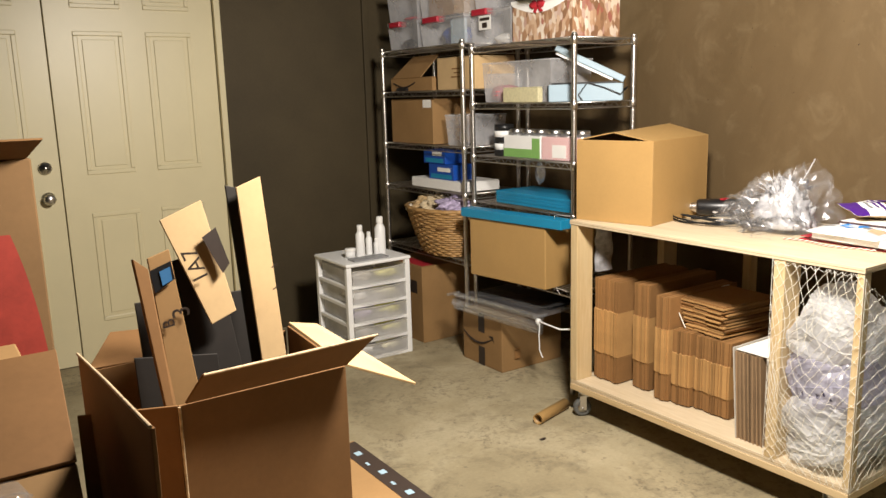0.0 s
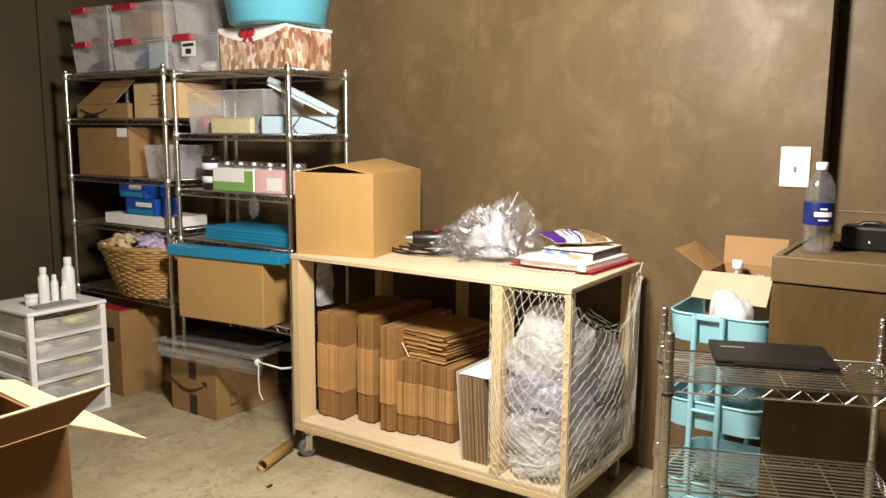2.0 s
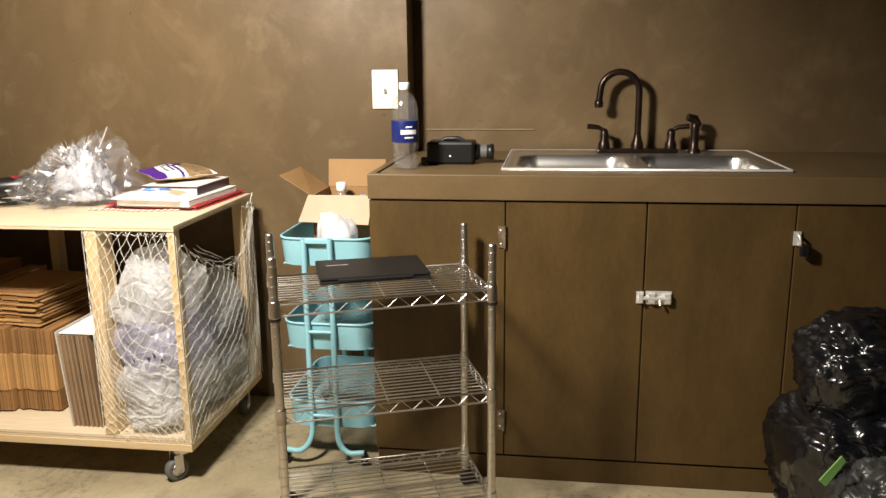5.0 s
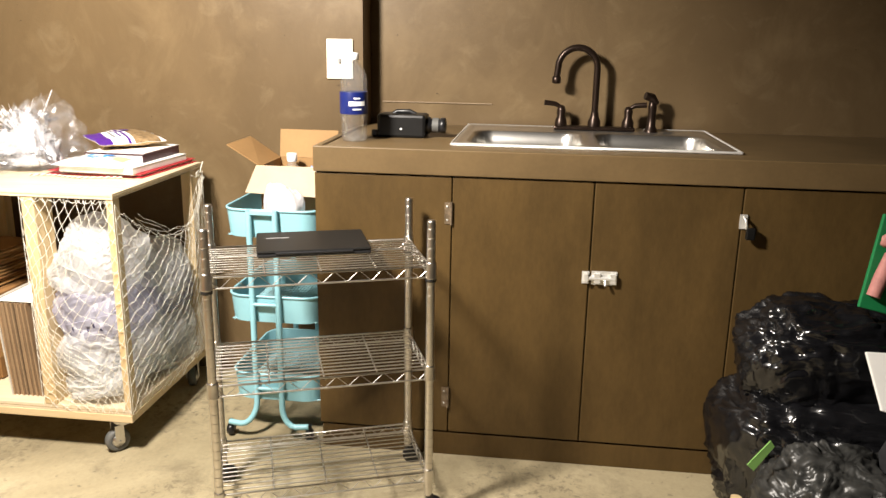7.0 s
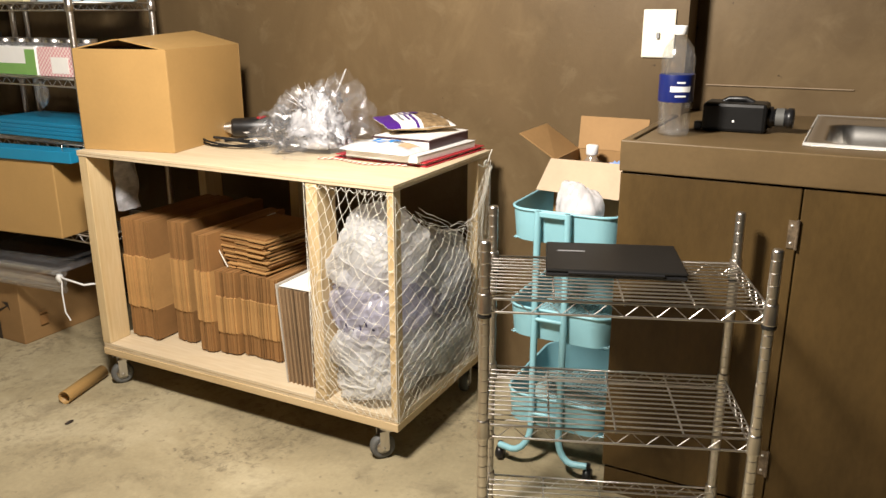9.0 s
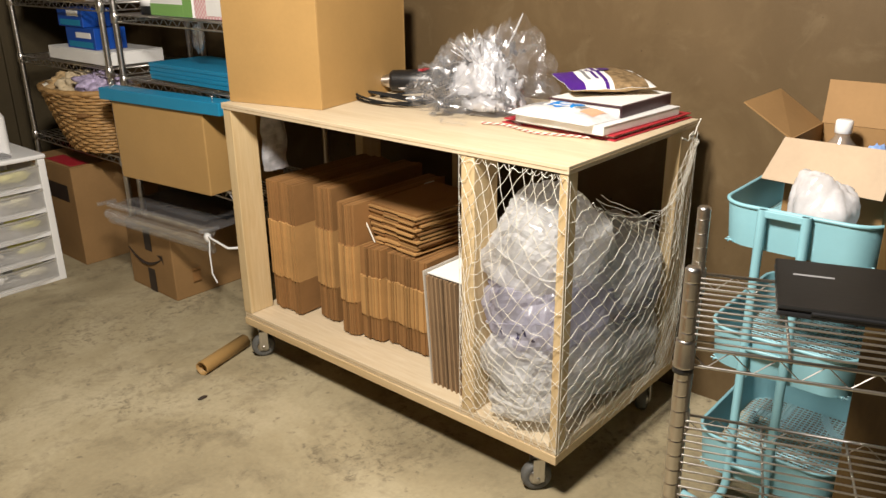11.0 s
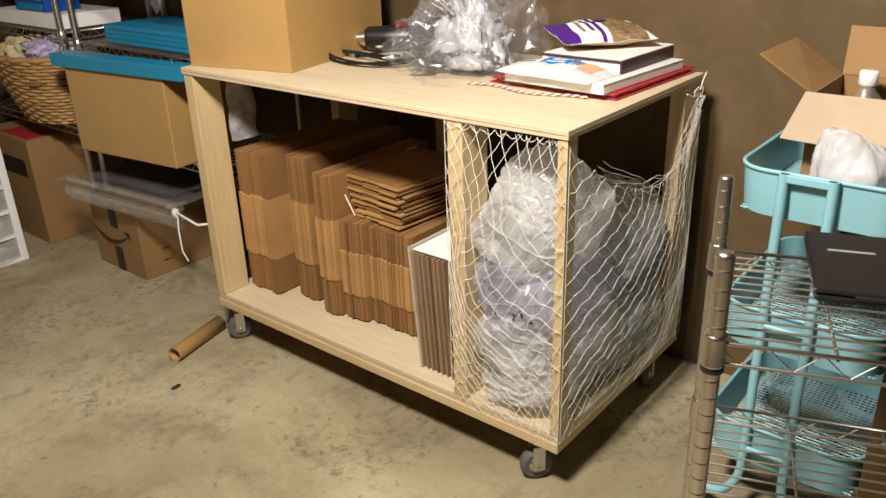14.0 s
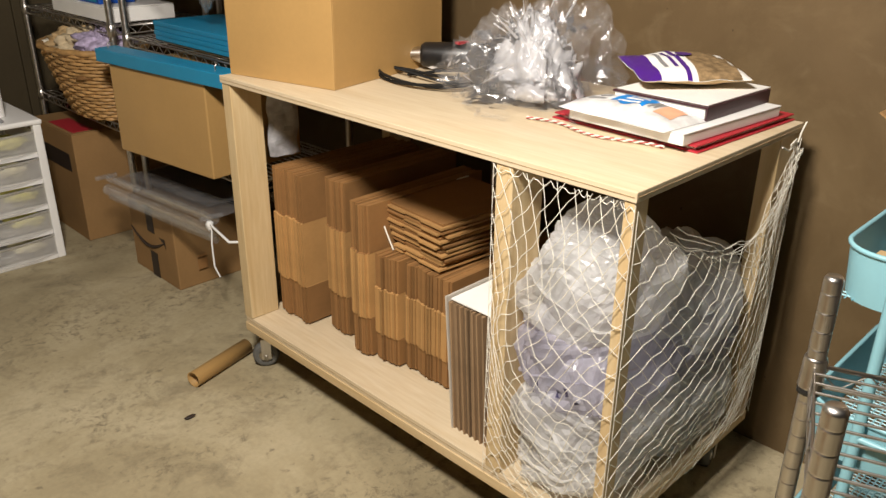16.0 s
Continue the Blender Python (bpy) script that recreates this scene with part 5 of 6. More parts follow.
# Thin white strips along the folds stand in for glints.
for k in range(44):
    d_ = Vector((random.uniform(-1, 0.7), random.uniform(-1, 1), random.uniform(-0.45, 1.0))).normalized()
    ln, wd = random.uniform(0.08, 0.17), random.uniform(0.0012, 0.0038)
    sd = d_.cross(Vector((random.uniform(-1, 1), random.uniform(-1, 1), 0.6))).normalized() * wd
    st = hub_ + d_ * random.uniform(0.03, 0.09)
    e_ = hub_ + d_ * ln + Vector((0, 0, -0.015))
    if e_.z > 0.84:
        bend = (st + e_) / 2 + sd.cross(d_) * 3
        part("glint_fold", Shape().put([st - sd, st + sd, bend + sd * 0.8, bend - sd * 0.6, e_ + sd * 0.4, e_ - sd * 0.2], [(0, 1, 2, 3), (3, 2, 4, 5)]), CELLO_GLINT, ce)
# Short white slivers on the left lobe, also painted glints.
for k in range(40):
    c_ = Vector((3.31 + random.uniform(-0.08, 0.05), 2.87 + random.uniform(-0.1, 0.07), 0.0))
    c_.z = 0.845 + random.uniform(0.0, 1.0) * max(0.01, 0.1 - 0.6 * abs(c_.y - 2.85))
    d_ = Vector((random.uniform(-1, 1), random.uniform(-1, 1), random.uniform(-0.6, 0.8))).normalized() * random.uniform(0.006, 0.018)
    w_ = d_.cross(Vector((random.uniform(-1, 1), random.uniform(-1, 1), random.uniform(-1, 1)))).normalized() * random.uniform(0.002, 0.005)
    part("glint_crease", Shape().put([c_ - d_, c_ + w_, c_ + d_, c_ - w_ * 0.5], [(0, 1, 2, 3)]), CELLO_GLINT, ce)
ts = thing("twisted_string", (3.212, 2.5, 0.831), "red and white twisted string beside a folder", "string")
for k in range(2):
    tw = Shape().tube([(3.212 + 0.0022 * math.sin(i * 0.8 + k * math.pi) + 0.014 * math.sin(i * 0.07), 2.645 - 0.3 * i / 120, 0.8345 + 0.0018 * math.cos(i * 0.8 + k * math.pi)) for i in range(121)], (0.0018, 0.001)[k], 6)
    part("strand", tw, (TWINE, RED)[k], ts, ("white strand", "red strand")[k])

rf = thing("red_folder", (3.42, 2.44, 0.8305), "bright red card folder lying on the cart", "folder")
q = Matrix.Translation((3.244, 2.289, 0)) @ Matrix.Rotation(radians(-3), 4, "Z")
part("back_cover", Shape().box((0, 0, 0.8305), (0.36, 0.33, 0.8335), q), RED, rf, bevel=0.001)
part("front_cover", Shape().box((0, 0.004, 0.8405), (0.36, 0.325, 0.8435), q), RED, rf, bevel=0.001)
part("page_block", Shape().box((0.012, 0.012, 0.8336), (0.35, 0.31, 0.8404), q), PAPER, rf)
pad = thing("paper_pad", (3.39, 2.43, 0.844), "thick white pad of paper on a red folder", "paper")
q = Matrix.Translation((3.222, 2.308, 0)) @ Matrix.Rotation(radians(-4), 4, "Z")
part("page_block", Shape().box((0, 0, 0.844), (0.335, 0.255, 0.864), q), PAPER, pad, bevel=0.002)
part("cover_sheet", Shape().box((-0.001, -0.001, 0.8643), (0.336, 0.256, 0.8655), q), WHITE, pad, "loose top sheet")
nbk = thing("notebook", (3.45, 2.43, 0.866), "dark maroon ring notebook on a paper pad", "notebook")
q = Matrix.Translation((3.325, 2.325, 0)) @ Matrix.Rotation(radians(-2), 4, "Z")
part("page_block", Shape().box((0.004, 0.004, 0.8705), (0.235, 0.2, 0.888), q), PAPER, nbk)
part("cover", Shape().box((0, 0, 0.866), (0.24, 0.204, 0.87), q).box((0, 0, 0.8885), (0.24, 0.204, 0.8925), q).box((0, -0.003, 0.866), (0.24, 0.0, 0.8925), q), surface("maroon_cover", (0.05, 0.016, 0.022), 0.4), nbk, bevel=0.001)
part("paper_sheet", Shape().box((0.01, 0.002, 0.893), (0.25, 0.2, 0.8945), q), PAPER, nbk, "white sheet on top")
rings = Shape()
for k in range(3):
    rings.tube([q @ Vector((0.236 + 0.012 * math.sin(a), 0.02 + 0.012 * k, 0.879 + 0.014 * math.cos(a))) for a in [math.pi * n / 8 for n in range(9)]], 0.0013, 5)
part("wire_rings", rings, BLACK, nbk)
ml = thing("mailer_packet", (3.28, 2.455, 0.866), "white plastic packet with a bright blue printed patch", "packet")
q = Matrix.Translation((3.283, 2.45, 0.866)) @ Matrix.Rotation(radians(-6), 4, "Z")


def packet_top(u, v):
    k = (math.sin(math.pi * u) * math.sin(math.pi * v)) ** 0.5
    return q @ Vector(((u - 0.5) * 0.14 * (1 - 0.08 * math.sin(6 * v)), (v - 0.5) * 0.245, 0.001 + 0.026 * k + 0.004 * noise.noise(Vector((u * 4, v * 6, 0))) * k))


part("pouch", Shape().grid(packet_top, 24, 30).grid(lambda u, v: q @ Vector(((u - 0.5) * 0.14, (v - 0.5) * 0.245, 0.0005)), 4, 4), film("white_printed_film", (0.86, 0.86, 0.86), 0.95, 0.25, 20, 0.3), ml)
part("printed_patch", Shape().grid(lambda u, v: packet_top(0.3 + 0.42 * u + 0.05 * math.sin(9 * v), 0.34 + 0.3 * v) + Vector((0, 0, 0.0012)), 10, 12), surface("bright_blue_print", (0.0, 0.25, 0.75), 0.4), ml)
part("peach_patch", Shape().grid(lambda u, v: packet_top(0.3 + 0.4 * u, 0.08 + 0.16 * v) + Vector((0, 0, 0.0012)), 8, 6), surface("peach_print", (0.75, 0.4, 0.25), 0.5), ml)
for k, (u0, v0, uw, vw) in enumerate(((0.34, 0.38, 0.06, 0.2), (0.46, 0.4, 0.06, 0.16), (0.58, 0.38, 0.05, 0.18))):
    part("print_bar", Shape().grid(lambda u, v, u0=u0, v0=v0, uw=uw, vw=vw: packet_top(u0 + uw * u, v0 + vw * v) + Vector((0, 0, 0.002)), 3, 6), PAPER, ml)
for k, (u0, v0, uw, vw) in enumerate(((0.34, 0.7, 0.05, 0.16), (0.46, 0.7, 0.05, 0.12), (0.4, 0.265, 0.3, 0.018), (0.36, 0.3, 0.36, 0.018))):
    part("print_bar", Shape().grid(lambda u, v, u0=u0, v0=v0, uw=uw, vw=vw: packet_top(u0 + uw * u, v0 + vw * v) + Vector((0, 0, 0.0015)), 3, 6), GREY, ml)
sn = thing("snack_bag", (3.487, 2.47, 0.895), "purple and white snack bag with a grain window", "snack bag")
q = Matrix.Translation((3.49, 2.47, 0.921)) @ Matrix.Rotation(radians(-41), 4, "Z") @ Matrix.Rotation(radians(4), 4, "X")


def pouch(u0, u1, lift, sgn):
    return lambda u, v: q @ Vector((((u0 + (u1 - u0) * u) - 0.5) * 0.22, (v - 0.5) * 0.19, sgn * (0.024 * (math.sin(math.pi * (u0 + (u1 - u0) * u)) * math.sin(math.pi * v)) ** 0.55 + lift) + 0.005 * noise.noise(Vector(((u0 + (u1 - u0) * u) * 5, v * 4, 2)))))


part("front", Shape().grid(pouch(0, 1, 0, 1), 30, 22), PAPER, sn)
part("back", Shape().grid(pouch(0, 1, 0, -1), 30, 22), KRAFT_PALE, sn)
part("purple_band", Shape().grid(pouch(0.0, 0.17, 0.0012, 1), 8, 22), PURPLE, sn)
for k in range(3):
    part("print_bar", Shape().grid(pouch(0.24 + 0.08 * k, 0.285 + 0.08 * k, 0.0012, 1), 3, 22) if k == 2 else Shape().grid(lambda u, v, k=k: pouch(0.24 + 0.09 * k, 0.275 + 0.09 * k, 0.0014, 1)(u, 0.2 + 0.55 * v), 3, 14), (GREY, PURPLE, PURPLE)[k], sn)
part("grain_window", Shape().grid(pouch(0.5, 0.9, 0.0012, 1), 16, 22), OATS, sn)
part("round_badge", Shape().lathe([(0, 0.0), (0.017, 0.0)], q @ Vector((0.0, 0.01, 0.0275)), 20), PURPLE, sn)


# ---- small wire cart with a laptop ----
wc = Matrix.Translation((2.87, 1.6245, 0)) @ Matrix.Rotation(radians(-69.2), 4, "Z")
wt = thing("wire_cart", (2.87, 1.6245, 0), "small three-tier chrome wire cart on casters", "cart", rz=-69.2)
for x in (-0.274, 0.274):
    for y in (-0.143, 0.143):
        part("post", post(wc, x, y, 0.062, 0.832, 0.0112), CHROME, wt)
        for z in (0.712, 0.432, 0.13):
            part("collar", Shape().lathe([(0.012, z - 0.032), (0.0152, z - 0.03), (0.0148, z - 0.028), (0.0138, z + 0.008), (0.0138, z + 0.01), (0.012, z + 0.012)], wc @ Vector((x, y, 0)), 14), CHROME, wt)
        part("black_sleeve", Shape().lathe([(0.0118, 0.672), (0.0145, 0.673), (0.0145, 0.682), (0.0118, 0.683)], wc @ Vector((x, y, 0)), 14), BLACK, wt)
        ct = wc @ Vector((x + 0.012, y, 0.028))
        cs = part("caster", Shape().tube([wc @ Vector((x, y, 0.066)), wc @ Vector((x + 0.006, y, 0.05))], 0.011, 10), BLACK, wt)
        part("wheel", Shape().lathe([(0, -0.011), (0.02, -0.011), (0.027, -0.007), (0.028, 0), (0.027, 0.007), (0.02, 0.011), (0, 0.011)], ct, 20, axis=wc.to_3x3() @ Vector((0, 1, 0))), BLACK, cs)
for z in (0.712, 0.432, 0.13):
    wire_shelf(wt, wc, 0.548, 0.286, z, 0.0205, 0.0019, 0.028)
lp = thing("laptop", (2.955, 1.665, 0.717), "closed black laptop on the top wire shelf", "laptop", rz=-69.5)
q = Matrix.Translation((2.957, 1.662, 0)) @ Matrix.Rotation(radians(-70), 4, "Z")
part("base", Shape().box((-0.148, -0.105, 0.7165), (0.148, 0.105, 0.7265), q), BLACK, lp, bevel=0.004)
part("lid", Shape().box((-0.148, -0.105, 0.7275), (0.148, 0.105, 0.7345), q), surface("dark_lid", (0.009, 0.0085, 0.008), 0.5, vary=0.1, spec=0.22), lp, bevel=0.004)
part("hinge", Shape().tube([q @ Vector((-0.1, -0.104, 0.727)), q @ Vector((0.1, -0.104, 0.727))], 0.004, 8), BLACK, lp)
part("logo_bar", Shape().box((-0.122, 0.03, 0.7346), (-0.06, 0.037, 0.7349), q), GREY, lp, "silver lettering bar")


# ---- turquoise trolley ----
tl = thing("utility_trolley", (3.41, 1.895, 0), "turquoise three-tier metal utility trolley", "trolley")
X0, X1, Y0, Y1 = 3.2, 3.61, 1.714, 2.02


def ring_pts(x0, x1, y0, y1, z, r=0.06, n=7):
    out = []
    for cx, cy, a0 in ((x1 - r, y1 - r, 0), (x0 + r, y1 - r, 90), (x0 + r, y0 + r, 180), (x1 - r, y0 + r, 270)):
        for k in range(n):
            a = radians(a0 + 90 * k / (n - 1))
            out.append(Vector((cx + r * math.cos(a), cy + r * math.sin(a), z)))
    return out


for zr, zb in ((0.754, 0.668), (0.478, 0.392), (0.214, 0.125)):
    lo, hi = ring_pts(X0 + 0.006, X1 - 0.006, Y0 + 0.006, Y1 - 0.006, zb), ring_pts(X0, X1, Y0, Y1, zr)
    lo2, hi2 = ring_pts(X0 + 0.009, X1 - 0.009, Y0 + 0.009, Y1 - 0.009, zb), ring_pts(X0 + 0.003, X1 - 0.003, Y0 + 0.003, Y1 - 0.003, zr)
    n = len(lo)
    sh = Shape().put(lo + hi, [(k, (k + 1) % n, n + (k + 1) % n, n + k) for k in range(n)], True)
    sh.put(hi2 + lo2, [(k, (k + 1) % n, n + (k + 1) % n, n + k) for k in range(n)], True)
    b = part("basket_tier", sh, CYAN, tl)
    part("rim", Shape().tube(hi + hi[:1], 0.0042, 6, False), CYAN, b)
    mesh = Shape()
    for k in range(1, 34):
        x = X0 + 0.01 + (X1 - X0 - 0.02) * k / 34
        mesh.tube([(x, Y0 + 0.012, zb + 0.002), (x, Y1 - 0.012, zb + 0.002)], 0.0016, 4, False)
    for k in range(1, 26):
        y = Y0 + 0.01 + (Y1 - Y0 - 0.02) * k / 26
        mesh.tube([(X0 + 0.012, y, zb + 0.002), (X1 - 0.012, y, zb + 0.002)], 0.0016, 4, False)
    part("mesh_floor", mesh, CYAN, b)
for y, sgn in ((1.929, 1), (1.846, -1)):
    for x, out in ((X0 - 0.009, -1), (X1 + 0.009, 1)):
        pts = [(x, y, 0.757), (x, y, 0.12)] + [(x + out * 0.02 * math.sin(a), y + sgn * 0.05 * (1 - math.cos(a)), 0.12 - 0.07 * math.sin(a)) for a in [math.pi / 2 * k / 5 for k in range(1, 6)]] + [(x + out * 0.015, y + sgn * 0.09, 0.052)]
        part("upright", Shape().tube(pts, 0.0095, 10), CYAN, tl)
for x in (X0 - 0.012, X1 + 0.012):
    for z in (0.455, 0.17):
        part("cross_bar", Shape().tube([(x, 1.846, z), (x, 1.929, z)], 0.006, 8), CYAN, tl)
    part("handle_bar", Shape().box((x - 0.004, 1.839, 0.742), (x + 0.006, 1.936, 0.757)), CYAN, tl, bevel=0.002)
for x in (X0 - 0.014, X1 + 0.014):
    for y in (1.756, 2.019):
        c = part("caster", Shape().tube([(x, y, 0.055), (x, y, 0.03)], 0.008, 8), BLACK, tl)
        part("wheel", Shape().lathe([(0, -0.01), (0.018, -0.01), (0.021, 0), (0.018, 0.01), (0, 0.01)], (x, y, 0.0215), 16, axis=(0, 1, 0)), BLACK, c)

oc = thing("open_carton", (3.46, 1.865, 0.652), "small brown carton with all flaps open, in the trolley", "box")
a, b = (3.36, 1.752, 0.672), (3.565, 1.947, 0.865)
part("front_panel", Shape().box((a[0], a[1], a[2]), (a[0] + 0.003, b[1], b[2])), KRAFT, oc)
part("back_panel", Shape().box((b[0] - 0.003, a[1], a[2]), (b[0], b[1], b[2])), KRAFT, oc)
part("side_panel", Shape().box((a[0] + 0.0035, b[1] - 0.003, a[2]), (b[0] - 0.0035, b[1], b[2])), KRAFT, oc)
part("side_panel", Shape().box((a[0] + 0.0035, a[1], a[2]), (b[0] - 0.0035, a[1] + 0.003, b[2])), KRAFT, oc)
part("bottom", Shape().box((a[0] + 0.0035, a[1] + 0.0035, a[2]), (b[0] - 0.0035, b[1] - 0.0035, a[2] + 0.003)), KRAFT, oc)
part("flap", Shape().sheet([(a[0], b[1] + 0.012, b[2]), (a[0], a[1] - 0.008, b[2]), (a[0] - 0.06, a[1] - 0.005, b[2] - 0.085), (a[0] - 0.06, b[1] + 0.03, b[2] - 0.078)], 0.003), surface("pinkish_inner_card", (0.44, 0.33, 0.22), 0.7, vary=0.08, scale=6, bump=0.05), oc, "front flap folded down")
part("flap", Shape().sheet([(b[0], a[1], b[2]), (b[0], b[1], b[2]), (b[0] + 0.03, b[1] + 0.005, b[2] + 0.092), (b[0] + 0.03, a[1] - 0.005, b[2] + 0.092)], 0.003), KRAFT, oc, "back flap standing up")
part("flap", Shape().sheet([(a[0], b[1], b[2]), (b[0], b[1], b[2]), (b[0] - 0.05, b[1] + 0.085, b[2] + 0.075), (a[0] - 0.03, b[1] + 0.095, b[2] + 0.07)], 0.003), KRAFT, oc, "side flap standing up")
jb = thing("jug_bottle", (3.48, 1.875, 0.676), "clear bottle with a white cap in a carton", "bottle")
part("body", Shape().lathe([(0, 0), (0.04, 0), (0.042, 0.01), (0.042, 0.125), (0.034, 0.155), (0.016, 0.175), (0.014, 0.187)], (3.5, 1.885, 0.676), 24), BOTTLE, jb)
part("cap", Shape().lathe([(0.016, 0.185), (0.0175, 0.187), (0.0175, 0.21), (0.015, 0.213), (0, 0.213)], (3.5, 1.885, 0.676), 18), WHITE, jb)
solo("blue_packet", Shape().blob((3.47, 1.805, 0.795), (0.04, 0.03, 0.055), 8, 0.3, 2.5, 24), surface("pale_blue_wrap", (0.25, 0.4, 0.75), 0.4, vary=0.3, scale=40), "pale blue wrapped packet in a carton", "packet")
solo("white_plastic_bag", Shape().blob((3.283, 1.85, 0.74), (0.05, 0.064, 0.085), 9, 0.36, 1.25, 64, 0.07), milky("white_bag_film", (0.84, 0.83, 0.85), 0.9, 0.3, 16), "crumpled white plastic bag in the trolley", "bag")
solo("kraft_note", Shape().box((3.3, 1.95, 0.672), (3.35, 2.0, 0.71)), KRAFT_PALE, "small tan packet in the trolley", "packet", bevel=0.003)


# ---- drawer tower ----
dt = thing("drawer_tower", (2.74, 4.75, 0), "white plastic drawer tower with five frosted drawers", "drawers")
x0, x1, y0, y1 = 2.557, 2.925, 4.57, 4.93
for x in (x0, x1 - 0.028):
    for y in (y0, y1 - 0.028):
        part("corner_post", Shape().box((x, y, 0), (x + 0.028, y + 0.028, 0.503)), WHITE, dt, bevel=0.004)
part("top_panel", Shape().box((x0 - 0.004, y0 - 0.006, 0.504), (x1 + 0.004, y1 + 0.004, 0.522)), WHITE, dt, bevel=0.006)
part("back_panel", Shape().box((x0 + 0.029, y1 - 0.006, 0.0), (x1 - 0.029, y1 - 0.002, 0.503)), DRAWER, dt)
LEMON = surface("lemon_wrap", (0.6, 0.55, 0.12), 0.5, vary=0.2, scale=30)
random.seed(5)
for k in range(5):
    za, zb = 0.02 + k * 0.097, 0.02 + (k + 1) * 0.097 - 0.02
    part("cross_rail", Shape().box((x0 + 0.0285, y0 + 0.002, za - 0.0195), (x1 - 0.0285, y0 + 0.02, za - 0.0015)).box((x0 + 0.002, y0 + 0.0285, za - 0.0195), (x0 + 0.02, y1 - 0.0285, za - 0.0015)).box((x1 - 0.02, y0 + 0.0285, za - 0.0195), (x1 - 0.002, y1 - 0.0285, za - 0.0015)), WHITE, dt, bevel=0.002)
    sh = Shape().grid(lambda u, v, za=za, zb=zb: Vector((x0 + 0.03 + (x1 - x0 - 0.06) * u, y0 - 0.002 - 0.022 * math.sin(math.pi * u), za + (zb - za) * v)), 16, 1)
    dr = part("drawer", sh.box((x0 + 0.03, y0 + 0.03, za), (x1 - 0.03, y1 - 0.03, za + 0.003)).box((x0 + 0.022, y0 + 0.03, za), (x0 + 0.025, y1 - 0.03, zb - 0.005)).box((x1 - 0.025, y0 + 0.03, za), (x1 - 0.022, y1 - 0.03, zb - 0.005)), DRAWER, dt)
    part("pull_lip", Shape().grid(lambda u, v, zb=zb: Vector((x0 + 0.03 + (x1 - x0 - 0.06) * u, y0 - 0.003 - 0.024 * math.sin(math.pi * u) - 0.008 * v, zb - 0.008 * (1 - v))), 16, 1), WHITE, dr)
    for j in range(2):
        mt = (PAPER, LEMON, GREYBOARD, YELLOW, LILAC, LEMON)[(k * 2 + j * 3) % 6]
        cx = x0 + 0.1 + 0.16 * j + random.uniform(-0.02, 0.02)
        solo("drawer_packet", Shape().blob((cx, y0 + 0.1, za + 0.026), (0.06, 0.07, 0.02), k * 2 + j, 0.4, 2.6, 28, 0.12), mt, "pale packet seen through a frosted drawer", "packet", group="things in the drawers")
for k, (x, y, h, r) in enumerate(((2.717, 4.715, 0.165, 0.023), (2.825, 4.695, 0.2, 0.028), (2.779, 4.735, 0.12, 0.017), (2.795, 4.685, 0.09, 0.014))):
    t = thing("spray_bottle" if k < 2 else "small_bottle", (x, y, 0.5225), "white plastic craft bottle on the drawer tower", "bottle", "white bottles on the drawers")
    part("body", Shape().lathe([(0, 0), (r, 0), (r * 1.02, 0.004), (r, h * 0.7), (r * 0.6, h * 0.8), (r * 0.5, h * 0.83)], (x, y, 0.5225), 18), WHITE, t)
    part("cap", Shape().lathe([(r * 0.62, h * 0.83), (r * 0.62, h * 0.98), (r * 0.5, h), (0, h)], (x, y, 0.5225), 16), PAPER, t)
jr = thing("small_jar", (2.657, 4.715, 0.5225), "small white jar with a flat lid on the drawer tower", "jar")
part("body", Shape().lathe([(0, 0), (0.026, 0), (0.027, 0.035), (0, 0.036)], (2.657, 4.715, 0.5225), 18), WHITE, jr)
part("lid", Shape().lathe([(0.028, 0.0365), (0.028, 0.05), (0, 0.05)], (2.657, 4.715, 0.5225), 18), PAPER, jr)
solo("paper_pad", Shape().box((2.617, 4.595, 0.5225), (2.817, 4.67, 0.531)), GREY, "small grey pad lying on the drawer tower", "paper", bevel=0.001)


# ---- floor ----
ct = thing("cardboard_tube", (2.95, 3.48, 0), "short brown cardboard tube lying on the floor", "tube")
d = (Vector((3.03, 3.502, 0)) - Vector((2.824, 3.446, 0))).normalized()
part("tube", Shape().lathe([(0.0225, 0), (0.0225, 0.21), (0.019, 0.21), (0.019, 0.0), (0.0225, 0)], Vector((2.824, 3.446, 0.0228)), 24, axis=d, smooth=True), KRAFT_GOLD, ct)
solo("dark_chip", Shape().blob((2.744, 3.323, 0.004), (0.014, 0.007, 0.003), 2, 0.3, 3, 14), INK, "small dark chip of debris on the floor", "debris")


# ---- open carton with flattened cartons, by the doors ----
bs = thing("flat_shipping_carton", (1.288, 2.482, 0), "large closed carton with black printed tape along its edge", "box")
part("body", Shape().box((0.968, 2.152, 0), (1.753, 2.982, 0.4)), KRAFT, bs, bevel=0.004)
part("tape", Shape().box((1.693, 2.154, 0.4005), (1.75, 2.972, 0.4012)), INK, bs, "black tape with pale blue marks")
TAPEINK = surface("pale_blue_ink", (0.3, 0.42, 0.5), 0.5)
for k in range(6):
    part("tape_mark", Shape().box((1.712, 2.236 + 0.13 * k, 0.4014), (1.73, 2.258 + 0.13 * k, 0.4019)), TAPEINK, bs)
    part("tape_mark", Shape().box((1.708, 2.3 + 0.13 * k, 0.4014), (1.716, 2.318 + 0.13 * k, 0.4019)), TAPEINK, bs)

